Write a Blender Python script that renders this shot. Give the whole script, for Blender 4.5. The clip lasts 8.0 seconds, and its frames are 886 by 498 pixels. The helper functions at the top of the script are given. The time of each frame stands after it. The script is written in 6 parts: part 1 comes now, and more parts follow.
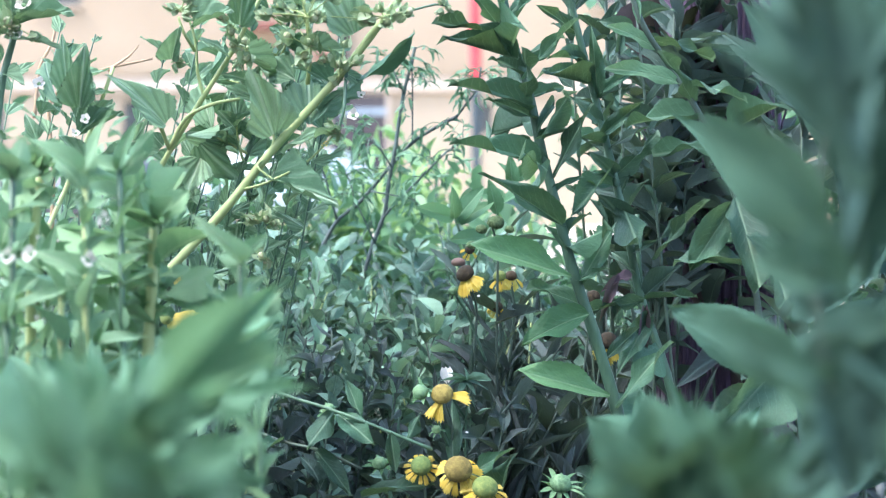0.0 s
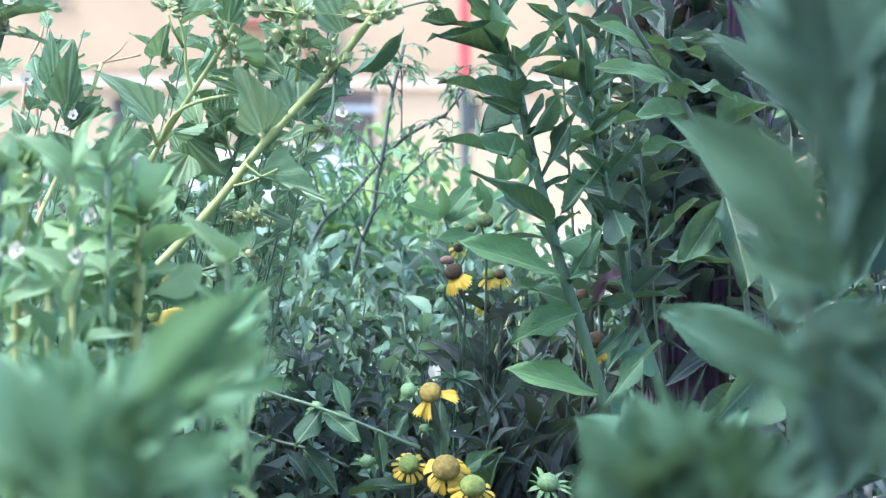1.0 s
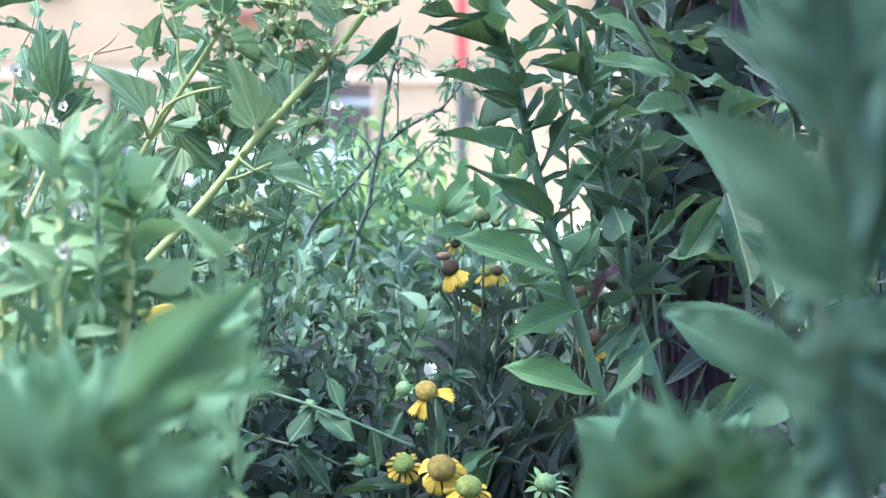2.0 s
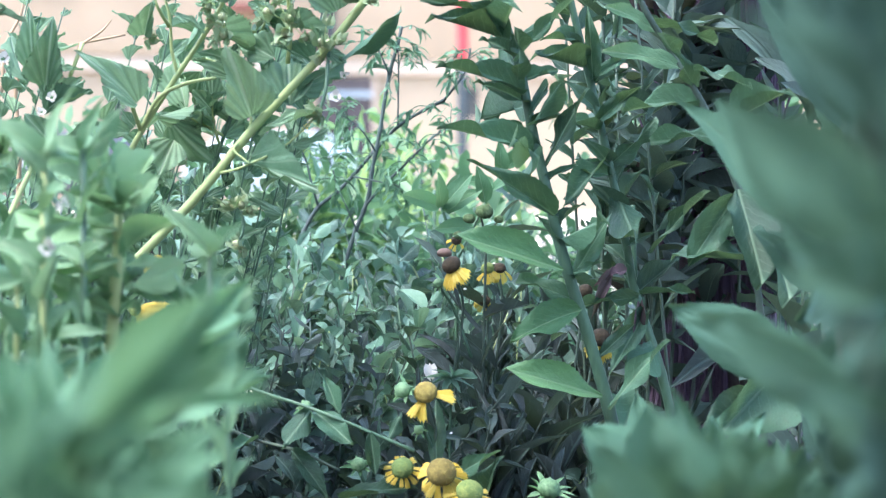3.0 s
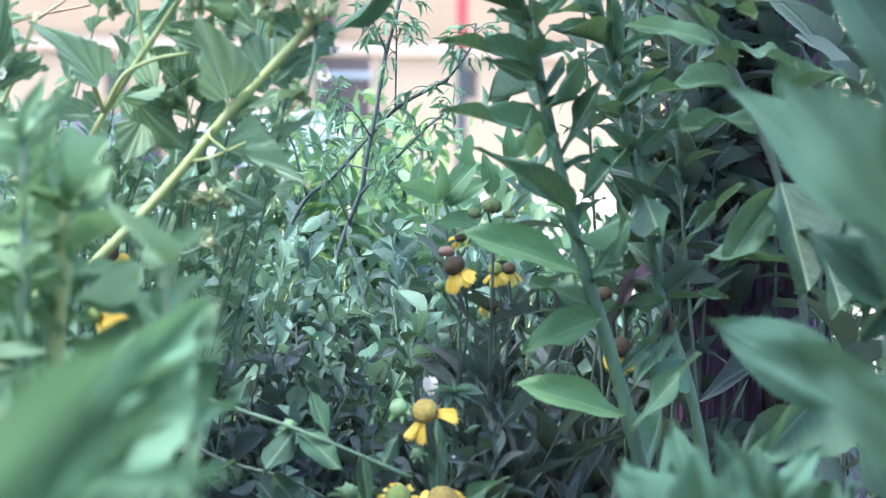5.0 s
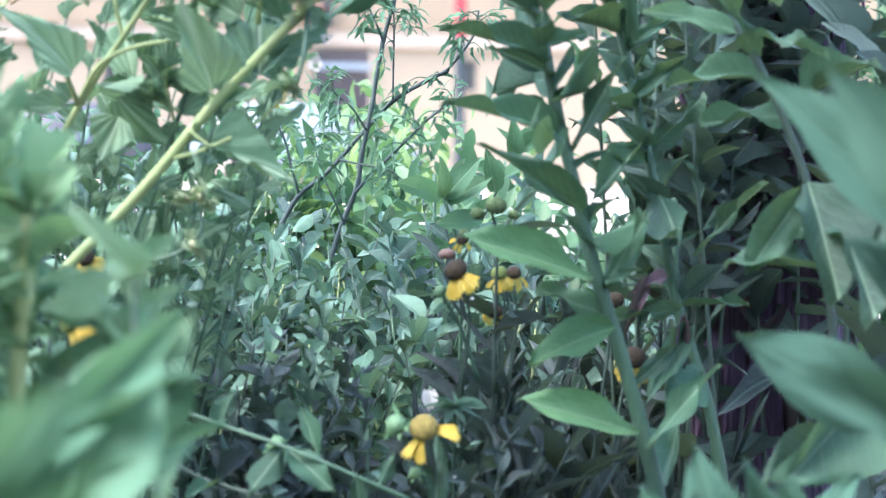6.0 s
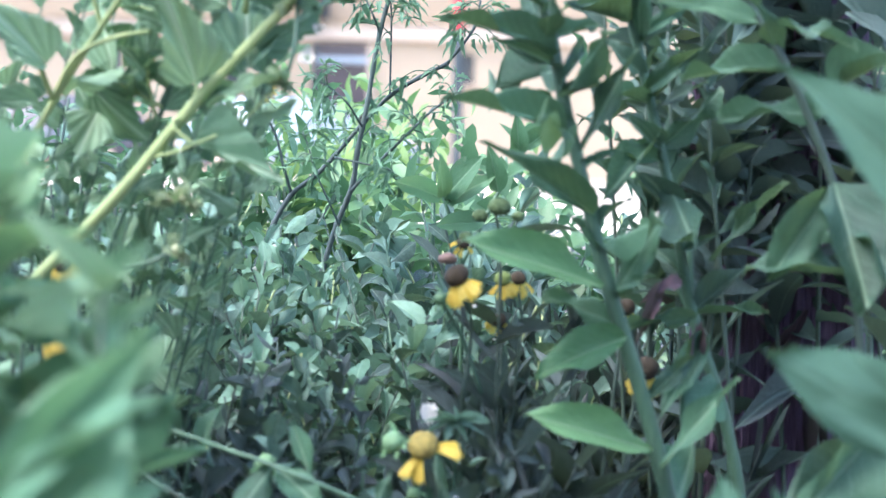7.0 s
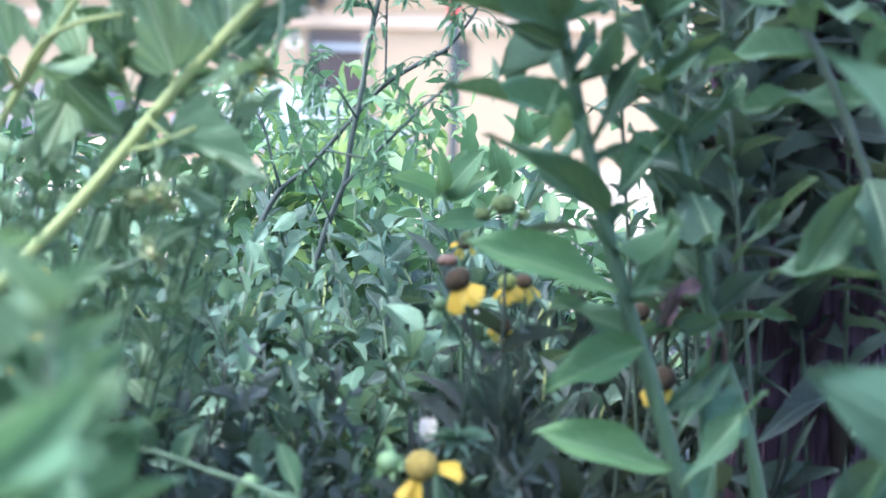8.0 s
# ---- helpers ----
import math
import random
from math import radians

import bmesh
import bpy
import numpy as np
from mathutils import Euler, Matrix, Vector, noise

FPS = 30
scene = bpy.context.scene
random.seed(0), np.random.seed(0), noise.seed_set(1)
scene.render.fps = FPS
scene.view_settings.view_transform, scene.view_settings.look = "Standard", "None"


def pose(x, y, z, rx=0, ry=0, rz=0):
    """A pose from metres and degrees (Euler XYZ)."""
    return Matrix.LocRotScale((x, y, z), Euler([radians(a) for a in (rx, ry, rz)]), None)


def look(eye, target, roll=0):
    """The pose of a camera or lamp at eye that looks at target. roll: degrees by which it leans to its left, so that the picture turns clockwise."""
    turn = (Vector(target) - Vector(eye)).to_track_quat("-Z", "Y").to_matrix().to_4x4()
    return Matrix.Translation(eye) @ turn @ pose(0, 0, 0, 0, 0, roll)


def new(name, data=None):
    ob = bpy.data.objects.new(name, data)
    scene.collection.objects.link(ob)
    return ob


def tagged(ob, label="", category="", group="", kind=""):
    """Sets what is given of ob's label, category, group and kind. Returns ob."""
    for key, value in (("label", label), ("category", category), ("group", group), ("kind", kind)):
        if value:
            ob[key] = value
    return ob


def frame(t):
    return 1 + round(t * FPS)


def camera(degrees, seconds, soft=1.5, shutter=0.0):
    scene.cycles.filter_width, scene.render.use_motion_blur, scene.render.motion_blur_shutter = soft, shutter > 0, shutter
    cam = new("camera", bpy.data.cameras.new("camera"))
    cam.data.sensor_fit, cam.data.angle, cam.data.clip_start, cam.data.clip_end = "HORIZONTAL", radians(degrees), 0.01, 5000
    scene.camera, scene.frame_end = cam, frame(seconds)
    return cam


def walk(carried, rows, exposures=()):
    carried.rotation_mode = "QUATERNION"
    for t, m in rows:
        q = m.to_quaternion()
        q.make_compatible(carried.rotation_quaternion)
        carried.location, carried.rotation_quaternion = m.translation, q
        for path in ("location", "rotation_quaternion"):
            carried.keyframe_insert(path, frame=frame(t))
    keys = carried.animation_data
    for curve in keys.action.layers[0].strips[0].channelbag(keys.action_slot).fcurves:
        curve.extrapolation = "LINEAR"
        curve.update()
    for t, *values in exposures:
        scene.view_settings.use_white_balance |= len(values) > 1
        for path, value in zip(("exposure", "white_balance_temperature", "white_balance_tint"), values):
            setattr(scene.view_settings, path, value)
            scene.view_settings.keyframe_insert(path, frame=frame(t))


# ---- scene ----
cam = camera(20.0, 8.0, soft=1.2)
cam.data.dof.use_dof = True
cam.data.dof.focus_distance = 1.75
cam.data.dof.aperture_fstop = 13.0

EYE = 0.80
# seconds, metres slid along the bed, turn, tilt, lean
SLIDE = [
    (0.0, 0.0000, 0.000, -1.430, 0.00),
    (0.5, 0.0006, -0.167, -1.461, 0.13),
    (1.0, 0.0045, -0.261, -1.480, 0.26),
    (1.5, 0.0177, -0.325, -1.550, 0.37),
    (3.0, 0.0880, -0.359, -1.796, 0.77),
    (3.5, 0.1323, -0.364, -1.919, 0.87),
    (4.0, 0.1808, -0.377, -2.032, 0.96),
    (4.5, 0.2227, -0.390, -2.113, 1.00),
    (6.0, 0.3772, -0.458, -2.409, 1.16),
    (6.5, 0.4117, -0.479, -2.451, 1.18),
    (7.0, 0.4619, -0.509, -2.552, 1.19),
    (7.5, 0.5116, -0.538, -2.685, 1.13),
    (8.0, 0.5621, -0.592, -2.839, 1.14),
]
walk(
    cam,
    [(t, pose(-0.0076 * d, d, EYE + 0.0225 * d, 90 + tilt, 0, turn) @ pose(0, 0, 0, 0, 0, lean)) for t, d, turn, tilt, lean in SLIDE],
    exposures=[(0.0, 2.12, 6150, 12), (8.0, 2.10, 6060, 16)],
)

# ---- light: a bright hazy day, soft sun high to the left ----
SUN_UP, SUN_ROUND = 60, -120
world = bpy.data.worlds.new("sky")
scene.world = world
world.use_nodes = True
sky = world.node_tree.nodes.new("ShaderNodeTexSky")
sky.sky_type, sky.sun_disc = "NISHITA", False
sky.sun_elevation, sky.sun_rotation = radians(SUN_UP), radians(SUN_ROUND)
sky.air_density, sky.dust_density = 1.0, 3.0
backing = world.node_tree.nodes["Background"]
world.node_tree.links.new(sky.outputs["Color"], backing.inputs["Color"])
backing.inputs["Strength"].default_value = 0.23
lamp = bpy.data.lights.new("sun", "SUN")
lamp.energy, lamp.angle, lamp.color = 0.50, radians(10), (1.0, 0.97, 0.93)
sun = new("sun", lamp)
sun_at = Vector((math.sin(radians(SUN_ROUND)) * math.cos(radians(SUN_UP)), math.cos(radians(SUN_ROUND)) * math.cos(radians(SUN_UP)), math.sin(radians(SUN_UP))))
sun.matrix_world = look(sun_at * 30, (0, 0, 0))

# ---- materials ----
class Nodes:
    """A small wrapper to write a node material."""

    def __init__(self, name):
        self.mat = bpy.data.materials.new(name)
        self.mat.use_nodes = True
        self.tree = self.mat.node_tree
        self.tree.nodes.clear()
        self.out = self.tree.nodes.new("ShaderNodeOutputMaterial")

    def add(self, kind, **inputs):
        node = self.tree.nodes.new("ShaderNode" + kind)
        for key, value in inputs.items():
            self.put(node, key.replace("_", " "), value)
        return node

    def put(self, node, key, value):
        socket = node.inputs[int(key)] if key.isdigit() else node.inputs[key]
        if isinstance(value, bpy.types.NodeSocket):
            self.tree.links.new(value, socket)
        else:
            socket.default_value = value

    def math(self, op, a, b=0.0, c=0.0):
        node = self.tree.nodes.new("ShaderNodeMath")
        node.operation = op
        for k, v in enumerate((a, b, c)):
            self.put(node, str(k), v)
        return node.outputs[0]

    def mix(self, f, a, b):
        node = self.tree.nodes.new("ShaderNodeMix")
        node.data_type = "RGBA"
        self.put(node, "0", f)
        self.put(node, "6", a)
        self.put(node, "7", b)
        return node.outputs[2]

    def ramp(self, f, lo, hi):
        node = self.tree.nodes.new("ShaderNodeMapRange")
        node.interpolation_type = "SMOOTHSTEP"
        self.put(node, "Value", f)
        self.put(node, "From Min", lo)
        self.put(node, "From Max", hi)
        return node.outputs[0]

    def noise(self, scale, detail=3.0, where=None, rough=0.55):
        node = self.add("TexNoise", Scale=scale, Detail=detail, Roughness=rough)
        if where is not None:
            self.put(node, "Vector", where)
        return node.outputs["Fac"]

    def bump(self, height, strength, distance=0.001):
        return self.add("Bump", Height=height, Strength=strength, Distance=distance).outputs[0]

    def close(self, shader):
        self.tree.links.new(shader, self.out.inputs["Surface"])
        return self.mat


def rgb(r, g, b):
    return (r, g, b, 1.0)


def leaf_material(name, deep, light, rib, veins=9.0, gloss=0.5, through_light=0.3, wear=0.3, stain=(0.16, 0.13, 0.05), palm=0.0, joined=0.0):
    """A leaf: midrib and side veins along the blade, blotches, a little wear, light through the blade.
    joined: for many leaves in one mesh, their usual length."""
    n = Nodes(name)
    coord = n.add("TexCoord").outputs["Object"]
    info = n.add("ObjectInfo")
    xyz = n.add("SeparateXYZ", Vector=n.add("TexCoord").outputs["UV"] if joined else coord)
    ax = n.math("ABSOLUTE", xyz.outputs["X"])
    y = xyz.outputs["Y"]
    shift = n.add("VectorMath")
    n.put(shift, "0", coord)
    n.put(shift, "1", info.outputs["Location"])
    where, rand = shift.outputs[0], info.outputs["Random"]
    if joined:
        where = n.add("Mapping", Vector=coord, Scale=(1 / joined,) * 3).outputs[0]
        rand = n.add("NewGeometry").outputs["Random Per Island"]
    blotch = n.noise(5.0, 4.0, where)
    grain = n.noise(60.0, 3.0, where)
    tone = n.math("ADD", n.math("MULTIPLY", rand, 0.75), n.math("MULTIPLY", blotch, 0.5))
    col = n.mix(n.ramp(tone, 0.2, 0.95), rgb(*deep), rgb(*light))
    col = n.mix(n.math("MULTIPLY", n.ramp(grain, 0.45, 0.75), 0.3), col, rgb(*(0.6 * c for c in deep)))
    spots = n.ramp(n.noise(11.0, 4.0, where, 0.7), 0.66, 0.72)
    col = n.mix(n.math("MULTIPLY", spots, wear), col, rgb(*stain))
    dust = n.ramp(n.noise(46.0, 2.0, where, 0.6), 0.63, 0.72)
    col = n.mix(n.math("MULTIPLY", dust, 0.22), col, rgb(*(min(1.7 * c + 0.03, 0.9) for c in light)))
    mid = n.math("SUBTRACT", 1.0, n.ramp(ax, 0.008, 0.04))
    wave = n.math("SINE", n.math("MULTIPLY", n.math("SUBTRACT", n.math("ADD", y, n.math("MULTIPLY", blotch, 0.16)), n.math("MULTIPLY", ax, 0.9)), veins * 6.283))
    if palm:
        wave = n.math("COSINE", n.math("MULTIPLY", n.math("ARCTAN2", xyz.outputs["X"], n.math("ADD", y, 0.12)), palm))
        # pleat shading put into the colour: grooves between palm veins darker
        col = n.mix(n.math("MULTIPLY", n.ramp(wave, 0.3, -0.9), 0.42), col, rgb(*(0.7 * c for c in deep)))
    side = n.math("MULTIPLY", n.ramp(wave, 0.92, 1.0), n.ramp(ax, 0.5, 0.0))
    vein = n.math("MAXIMUM", mid, n.math("MULTIPLY", side, 0.45))
    col = n.mix(n.math("MULTIPLY", vein, 0.5), col, rgb(*rib))
    height = n.math("ADD", n.math("MULTIPLY", wave, 0.05), n.math("ADD", n.math("MULTIPLY", grain, 0.5), n.math("MULTIPLY", n.noise(14.0, 2.0, where), 0.9)))
    height = n.math("SUBTRACT", height, n.math("MULTIPLY", mid, 1.0))
    bump = n.bump(height, 0.55, 0.0013)
    rough = n.math("ADD", gloss, n.math("MULTIPLY", blotch, 0.18))
    face = n.add("BsdfPrincipled", Base_Color=col, Roughness=rough, Normal=bump, Specular_IOR_Level=0.32)
    thin = n.add("BsdfTranslucent", Color=n.mix(0.35, col, rgb(0.22, 0.36, 0.06)), Normal=bump)
    both = n.add("MixShader", **{"0": through_light})
    n.put(both, "1", face.outputs[0])
    n.put(both, "2", thin.outputs[0])
    return n.close(both.outputs[0])


def rough_material(name, a, b, scale=20.0, fine=200.0, rough=0.8, relief=0.4, depth=0.002, stretch=(1, 1, 1), metal=0.0):
    """Two colours in blotches, fine grain, relief."""
    n = Nodes(name)
    coord = n.add("TexCoord").outputs["Object"]
    size = n.add("Mapping", Vector=coord, Scale=stretch).outputs[0]
    big, small = n.noise(scale, 4.0, size), n.noise(fine, 3.0, size)
    tone = n.math("ADD", n.math("MULTIPLY", big, 0.7), n.math("MULTIPLY", small, 0.3))
    tone = n.math("ADD", tone, n.math("MULTIPLY", n.math("SUBTRACT", n.add("ObjectInfo").outputs["Random"], 0.5), 0.25))
    col = n.mix(n.ramp(tone, 0.3, 0.7), rgb(*a), rgb(*b))
    height = n.math("ADD", big, n.math("MULTIPLY", small, 0.5))
    face = n.add("BsdfPrincipled", Base_Color=col, Roughness=rough, Metallic=metal, Normal=n.bump(height, relief, depth))
    return n.close(face.outputs[0])


M_TALL = leaf_material("tall_leaf", (0.026, 0.070, 0.050), (0.068, 0.165, 0.102), (0.23, 0.37, 0.25), 9, 0.46, 0.25, 0.3)
# shaded copy of tall_leaf for the rear plants, darkness put into colour
M_TALL_DIM = leaf_material("tall_shaded_leaf", (0.032, 0.070, 0.058), (0.078, 0.164, 0.120), (0.18, 0.29, 0.21), 9, 0.5, 0.2, 0.3)
M_BRIGHT = leaf_material("bright_leaf", (0.058, 0.160, 0.076), (0.150, 0.310, 0.140), (0.28, 0.44, 0.26), 8, 0.4, 0.3, 0.65, (0.14, 0.15, 0.06))
# deep shade and its purple tint are in this leaf colour
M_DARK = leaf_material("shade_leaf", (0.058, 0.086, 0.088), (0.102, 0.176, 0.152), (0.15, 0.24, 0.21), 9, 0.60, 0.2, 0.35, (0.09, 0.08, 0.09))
M_MALLOW = leaf_material("mallow_leaf", (0.092, 0.196, 0.122), (0.280, 0.450, 0.282), (0.46, 0.60, 0.46), 8, 0.45, 0.3, 0.2, palm=22.0)
M_PALE = leaf_material("pale_leaf", (0.105, 0.235, 0.130), (0.260, 0.450, 0.268), (0.40, 0.56, 0.38), 8, 0.38, 0.35, 0.35, (0.15, 0.22, 0.12))
M_WEED = leaf_material("weed_leaf", (0.032, 0.070, 0.066), (0.200, 0.355, 0.282), (0.32, 0.46, 0.38), 5, 0.36, 0.25, 0.2, joined=0.018)
# paler copy of weed_leaf: highlights on the lit tops put into colour
M_WEED_PALE = leaf_material("pale_weed_leaf", (0.100, 0.220, 0.155), (0.240, 0.420, 0.310), (0.32, 0.48, 0.36), 7, 0.34, 0.3, 0.15, joined=0.018)
# dark purplish colour includes the shade low among the stalks
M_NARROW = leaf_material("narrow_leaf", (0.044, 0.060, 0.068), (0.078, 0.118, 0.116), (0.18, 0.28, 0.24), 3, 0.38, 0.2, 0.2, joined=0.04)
M_TOMATO = leaf_material("tomato_leaf", (0.095, 0.215, 0.145), (0.220, 0.410, 0.265), (0.30, 0.47, 0.33), 7, 0.5, 0.3, 0.2)
M_STAR = leaf_material("star_leaf", (0.100, 0.220, 0.175), (0.240, 0.420, 0.330), (0.32, 0.48, 0.38), 7, 0.34, 0.3, 0.15)
# same shade put into the single narrow leaves
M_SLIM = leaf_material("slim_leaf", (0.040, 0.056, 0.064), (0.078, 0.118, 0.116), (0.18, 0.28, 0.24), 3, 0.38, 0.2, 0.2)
M_LEFT = leaf_material("left_weed_leaf", (0.080, 0.180, 0.113), (0.250, 0.430, 0.280), (0.36, 0.52, 0.40), 6, 0.42, 0.3, 0.25, (0.15, 0.22, 0.12), joined=0.026)
M_NEAR = leaf_material("near_leaf", (0.078, 0.202, 0.120), (0.168, 0.352, 0.224), (0.23, 0.42, 0.28), 5, 0.52, 0.35, 0.1)
M_STALK_LEAF = leaf_material("stalk_leaf", (0.110, 0.250, 0.130), (0.260, 0.450, 0.250), (0.36, 0.50, 0.30), 6, 0.36, 0.4, 0.15)
# darker copies of near_leaf: shade on the right put into the colour
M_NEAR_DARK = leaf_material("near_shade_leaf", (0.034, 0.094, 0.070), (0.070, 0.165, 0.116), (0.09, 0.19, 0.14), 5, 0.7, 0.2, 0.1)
M_NEAR_DEEP = leaf_material("near_deep_shade_leaf", (0.032, 0.084, 0.070), (0.058, 0.134, 0.106), (0.08, 0.16, 0.12), 5, 0.8, 0.15, 0.1)
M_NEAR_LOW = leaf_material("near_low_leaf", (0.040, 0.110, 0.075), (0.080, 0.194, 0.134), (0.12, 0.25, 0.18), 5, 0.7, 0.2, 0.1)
# dark bluish copy of weed_leaf: shade low in the bed put into colour
M_WEED_DIM = leaf_material("shaded_weed_leaf", (0.042, 0.063, 0.072), (0.080, 0.132, 0.128), (0.14, 0.22, 0.19), 7, 0.42, 0.2, 0.3, (0.08, 0.06, 0.08), joined=0.018)
M_ROUND = leaf_material("smooth_leaf", (0.070, 0.180, 0.100), (0.150, 0.330, 0.180), (0.26, 0.44, 0.28), 7, 0.36, 0.3, 0.1)
M_DRY = leaf_material("dry_leaf", (0.050, 0.034, 0.050), (0.140, 0.098, 0.120), (0.18, 0.13, 0.15), 8, 0.8, 0.1, 0.3)
M_STEM = rough_material("green_stem", (0.036, 0.092, 0.058), (0.090, 0.185, 0.110), 60, 500, 0.5, 0.3, 0.0006, (1, 1, 0.15))
# two darker copies of green_stem: shade among the stalks put into colour
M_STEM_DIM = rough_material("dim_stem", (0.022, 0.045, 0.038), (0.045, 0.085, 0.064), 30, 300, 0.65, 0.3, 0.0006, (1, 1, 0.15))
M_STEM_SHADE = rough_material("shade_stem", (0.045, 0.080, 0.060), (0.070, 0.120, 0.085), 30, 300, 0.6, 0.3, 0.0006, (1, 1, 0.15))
M_STEM_LIGHT = rough_material("pale_stem", (0.260, 0.350, 0.140), (0.360, 0.450, 0.200), 25, 300, 0.55, 0.3, 0.0006, (1, 1, 0.2))
M_STEM_DARK = rough_material("dark_stem", (0.040, 0.064, 0.064), (0.086, 0.130, 0.116), 40, 400, 0.6, 0.4, 0.0006, (1, 1, 0.2))
M_PETAL = leaf_material("yellow_petal", (0.86, 0.62, 0.090), (0.92, 0.75, 0.190), (0.80, 0.54, 0.07), 0.5, 0.6, 0.4, 0.0)
M_DISC = rough_material("brown_disc", (0.115, 0.094, 0.022), (0.270, 0.225, 0.055), 300, 900, 0.85, 0.9, 0.0012)
M_DISC_GREEN = rough_material("green_disc", (0.080, 0.140, 0.038), (0.200, 0.250, 0.065), 300, 900, 0.85, 0.9, 0.0012)
M_DISC_DARK = rough_material("spent_disc", (0.024, 0.020, 0.012), (0.056, 0.040, 0.020), 300, 900, 0.9, 0.9, 0.0012)
M_CALYX = leaf_material("pale_cup", (0.210, 0.330, 0.170), (0.400, 0.520, 0.330), (0.45, 0.55, 0.38), 2, 0.7, 0.3, 0.1)
M_SEPAL = leaf_material("pale_sepal", (0.130, 0.300, 0.150), (0.240, 0.440, 0.240), (0.30, 0.5, 0.3), 2, 0.6, 0.3, 0.0)
M_BUD = rough_material("green_bud", (0.062, 0.146, 0.070), (0.160, 0.300, 0.150), 420, 700, 0.65, 0.6, 0.0008)
M_BUD_PALE = rough_material("pale_bud", (0.260, 0.320, 0.170), (0.480, 0.500, 0.330), 420, 700, 0.75, 0.6, 0.0008)
M_SEED = rough_material("green_seed", (0.034, 0.074, 0.030), (0.110, 0.180, 0.075), 500, 900, 0.85, 0.9, 0.0012)
M_WHITE = leaf_material("white_petal", (0.70, 0.68, 0.62), (0.82, 0.80, 0.76), (0.75, 0.78, 0.66), 2, 0.6, 0.3, 0.0)
M_PINK = rough_material("faded_pink", (0.120, 0.078, 0.066), (0.175, 0.118, 0.098), 200, 700, 0.8, 0.6, 0.001)
M_DEW = rough_material("dew", (0.85, 0.88, 0.88), (0.9, 0.92, 0.92), 50, 100, 0.05, 0.0, 0.001)
# bark and soil colours also carry the purple tint of the shadows
M_BARK = rough_material("fibrous_bark", (0.085, 0.058, 0.105), (0.175, 0.128, 0.195), 60, 260, 0.95, 1.0, 0.02, (1, 1, 0.07))
M_SOIL = rough_material("soil", (0.075, 0.058, 0.070), (0.125, 0.100, 0.112), 9, 120, 0.95, 0.8, 0.01)
M_WALL = rough_material("limewashed_wall", (0.318, 0.258, 0.182), (0.358, 0.297, 0.214), 0.6, 9, 0.9, 0.3, 0.02)
M_WALL_UPPER = rough_material("ochre_plaster", (0.300, 0.238, 0.164), (0.340, 0.275, 0.194), 0.5, 9, 0.9, 0.3, 0.02)
M_BAND = rough_material("pale_band", (0.41, 0.345, 0.275), (0.47, 0.40, 0.32), 0.7, 12, 0.85, 0.3, 0.01)
M_DIM = rough_material("window_shutter", (0.060, 0.066, 0.062), (0.100, 0.110, 0.102), 6, 60, 0.6, 0.3, 0.005, (1, 1, 8))
M_RED = rough_material("red_paint", (0.36, 0.032, 0.042), (0.46, 0.060, 0.065), 3, 60, 0.5, 0.2, 0.003)
M_POLE = rough_material("blue_grey_paint", (0.014, 0.028, 0.036), (0.026, 0.046, 0.056), 3, 60, 0.5, 0.2, 0.003)
M_ROOF = rough_material("red_tile", (0.150, 0.058, 0.044), (0.230, 0.098, 0.074), 3, 40, 0.85, 0.5, 0.02)
M_PAVE = rough_material("pale_paving", (0.46, 0.39, 0.30), (0.58, 0.50, 0.40), 0.8, 20, 0.9, 0.4, 0.01)
M_CAR = rough_material("pale_blue_paint", (0.24, 0.31, 0.36), (0.30, 0.37, 0.42), 2, 30, 0.3, 0.02, 0.001)
M_CAR_DARK = rough_material("dark_blue_paint", (0.048, 0.058, 0.074), (0.068, 0.080, 0.100), 2, 30, 0.35, 0.02, 0.001)
M_GLASS = rough_material("dark_glass", (0.045, 0.040, 0.050), (0.075, 0.065, 0.075), 2, 30, 0.1, 0.02, 0.001)
M_RUBBER = rough_material("tyre_rubber", (0.020, 0.020, 0.022), (0.035, 0.035, 0.038), 9, 90, 0.8, 0.3, 0.002)

# ---- kit: things, parts, leaves, stems ----
def thing(name, at, label, category, group="", kind=""):
    ob = new(name)
    ob.empty_display_size = 0.02
    ob.matrix_basis = Matrix.Translation(at)
    return tagged(ob, label, category, group, kind)


def hang(ob, parent, m=None):
    """Parents ob, whose world pose is m, to a part or thing."""
    up = Matrix.Identity(4)
    node = parent
    while node is not None:
        up = node.matrix_basis @ up if node.parent is None else node.matrix_parent_inverse @ node.matrix_basis @ up
        node = node.parent
    ob.parent = parent
    ob.matrix_parent_inverse = up.inverted()
    ob.matrix_basis = m if m is not None else Matrix.Identity(4)
    return ob


def mesh_of(name, verts, faces, material, smooth=True):
    me = bpy.data.meshes.new(name)
    me.from_pydata([tuple(v) for v in verts], [], faces)
    if smooth:
        me.polygons.foreach_set("use_smooth", [True] * len(me.polygons))
    if material:
        me.materials.append(material)
    me.update()
    return me


def part(name, me, parent, m=None, label=""):
    return tagged(hang(new(name, me), parent, m), label)


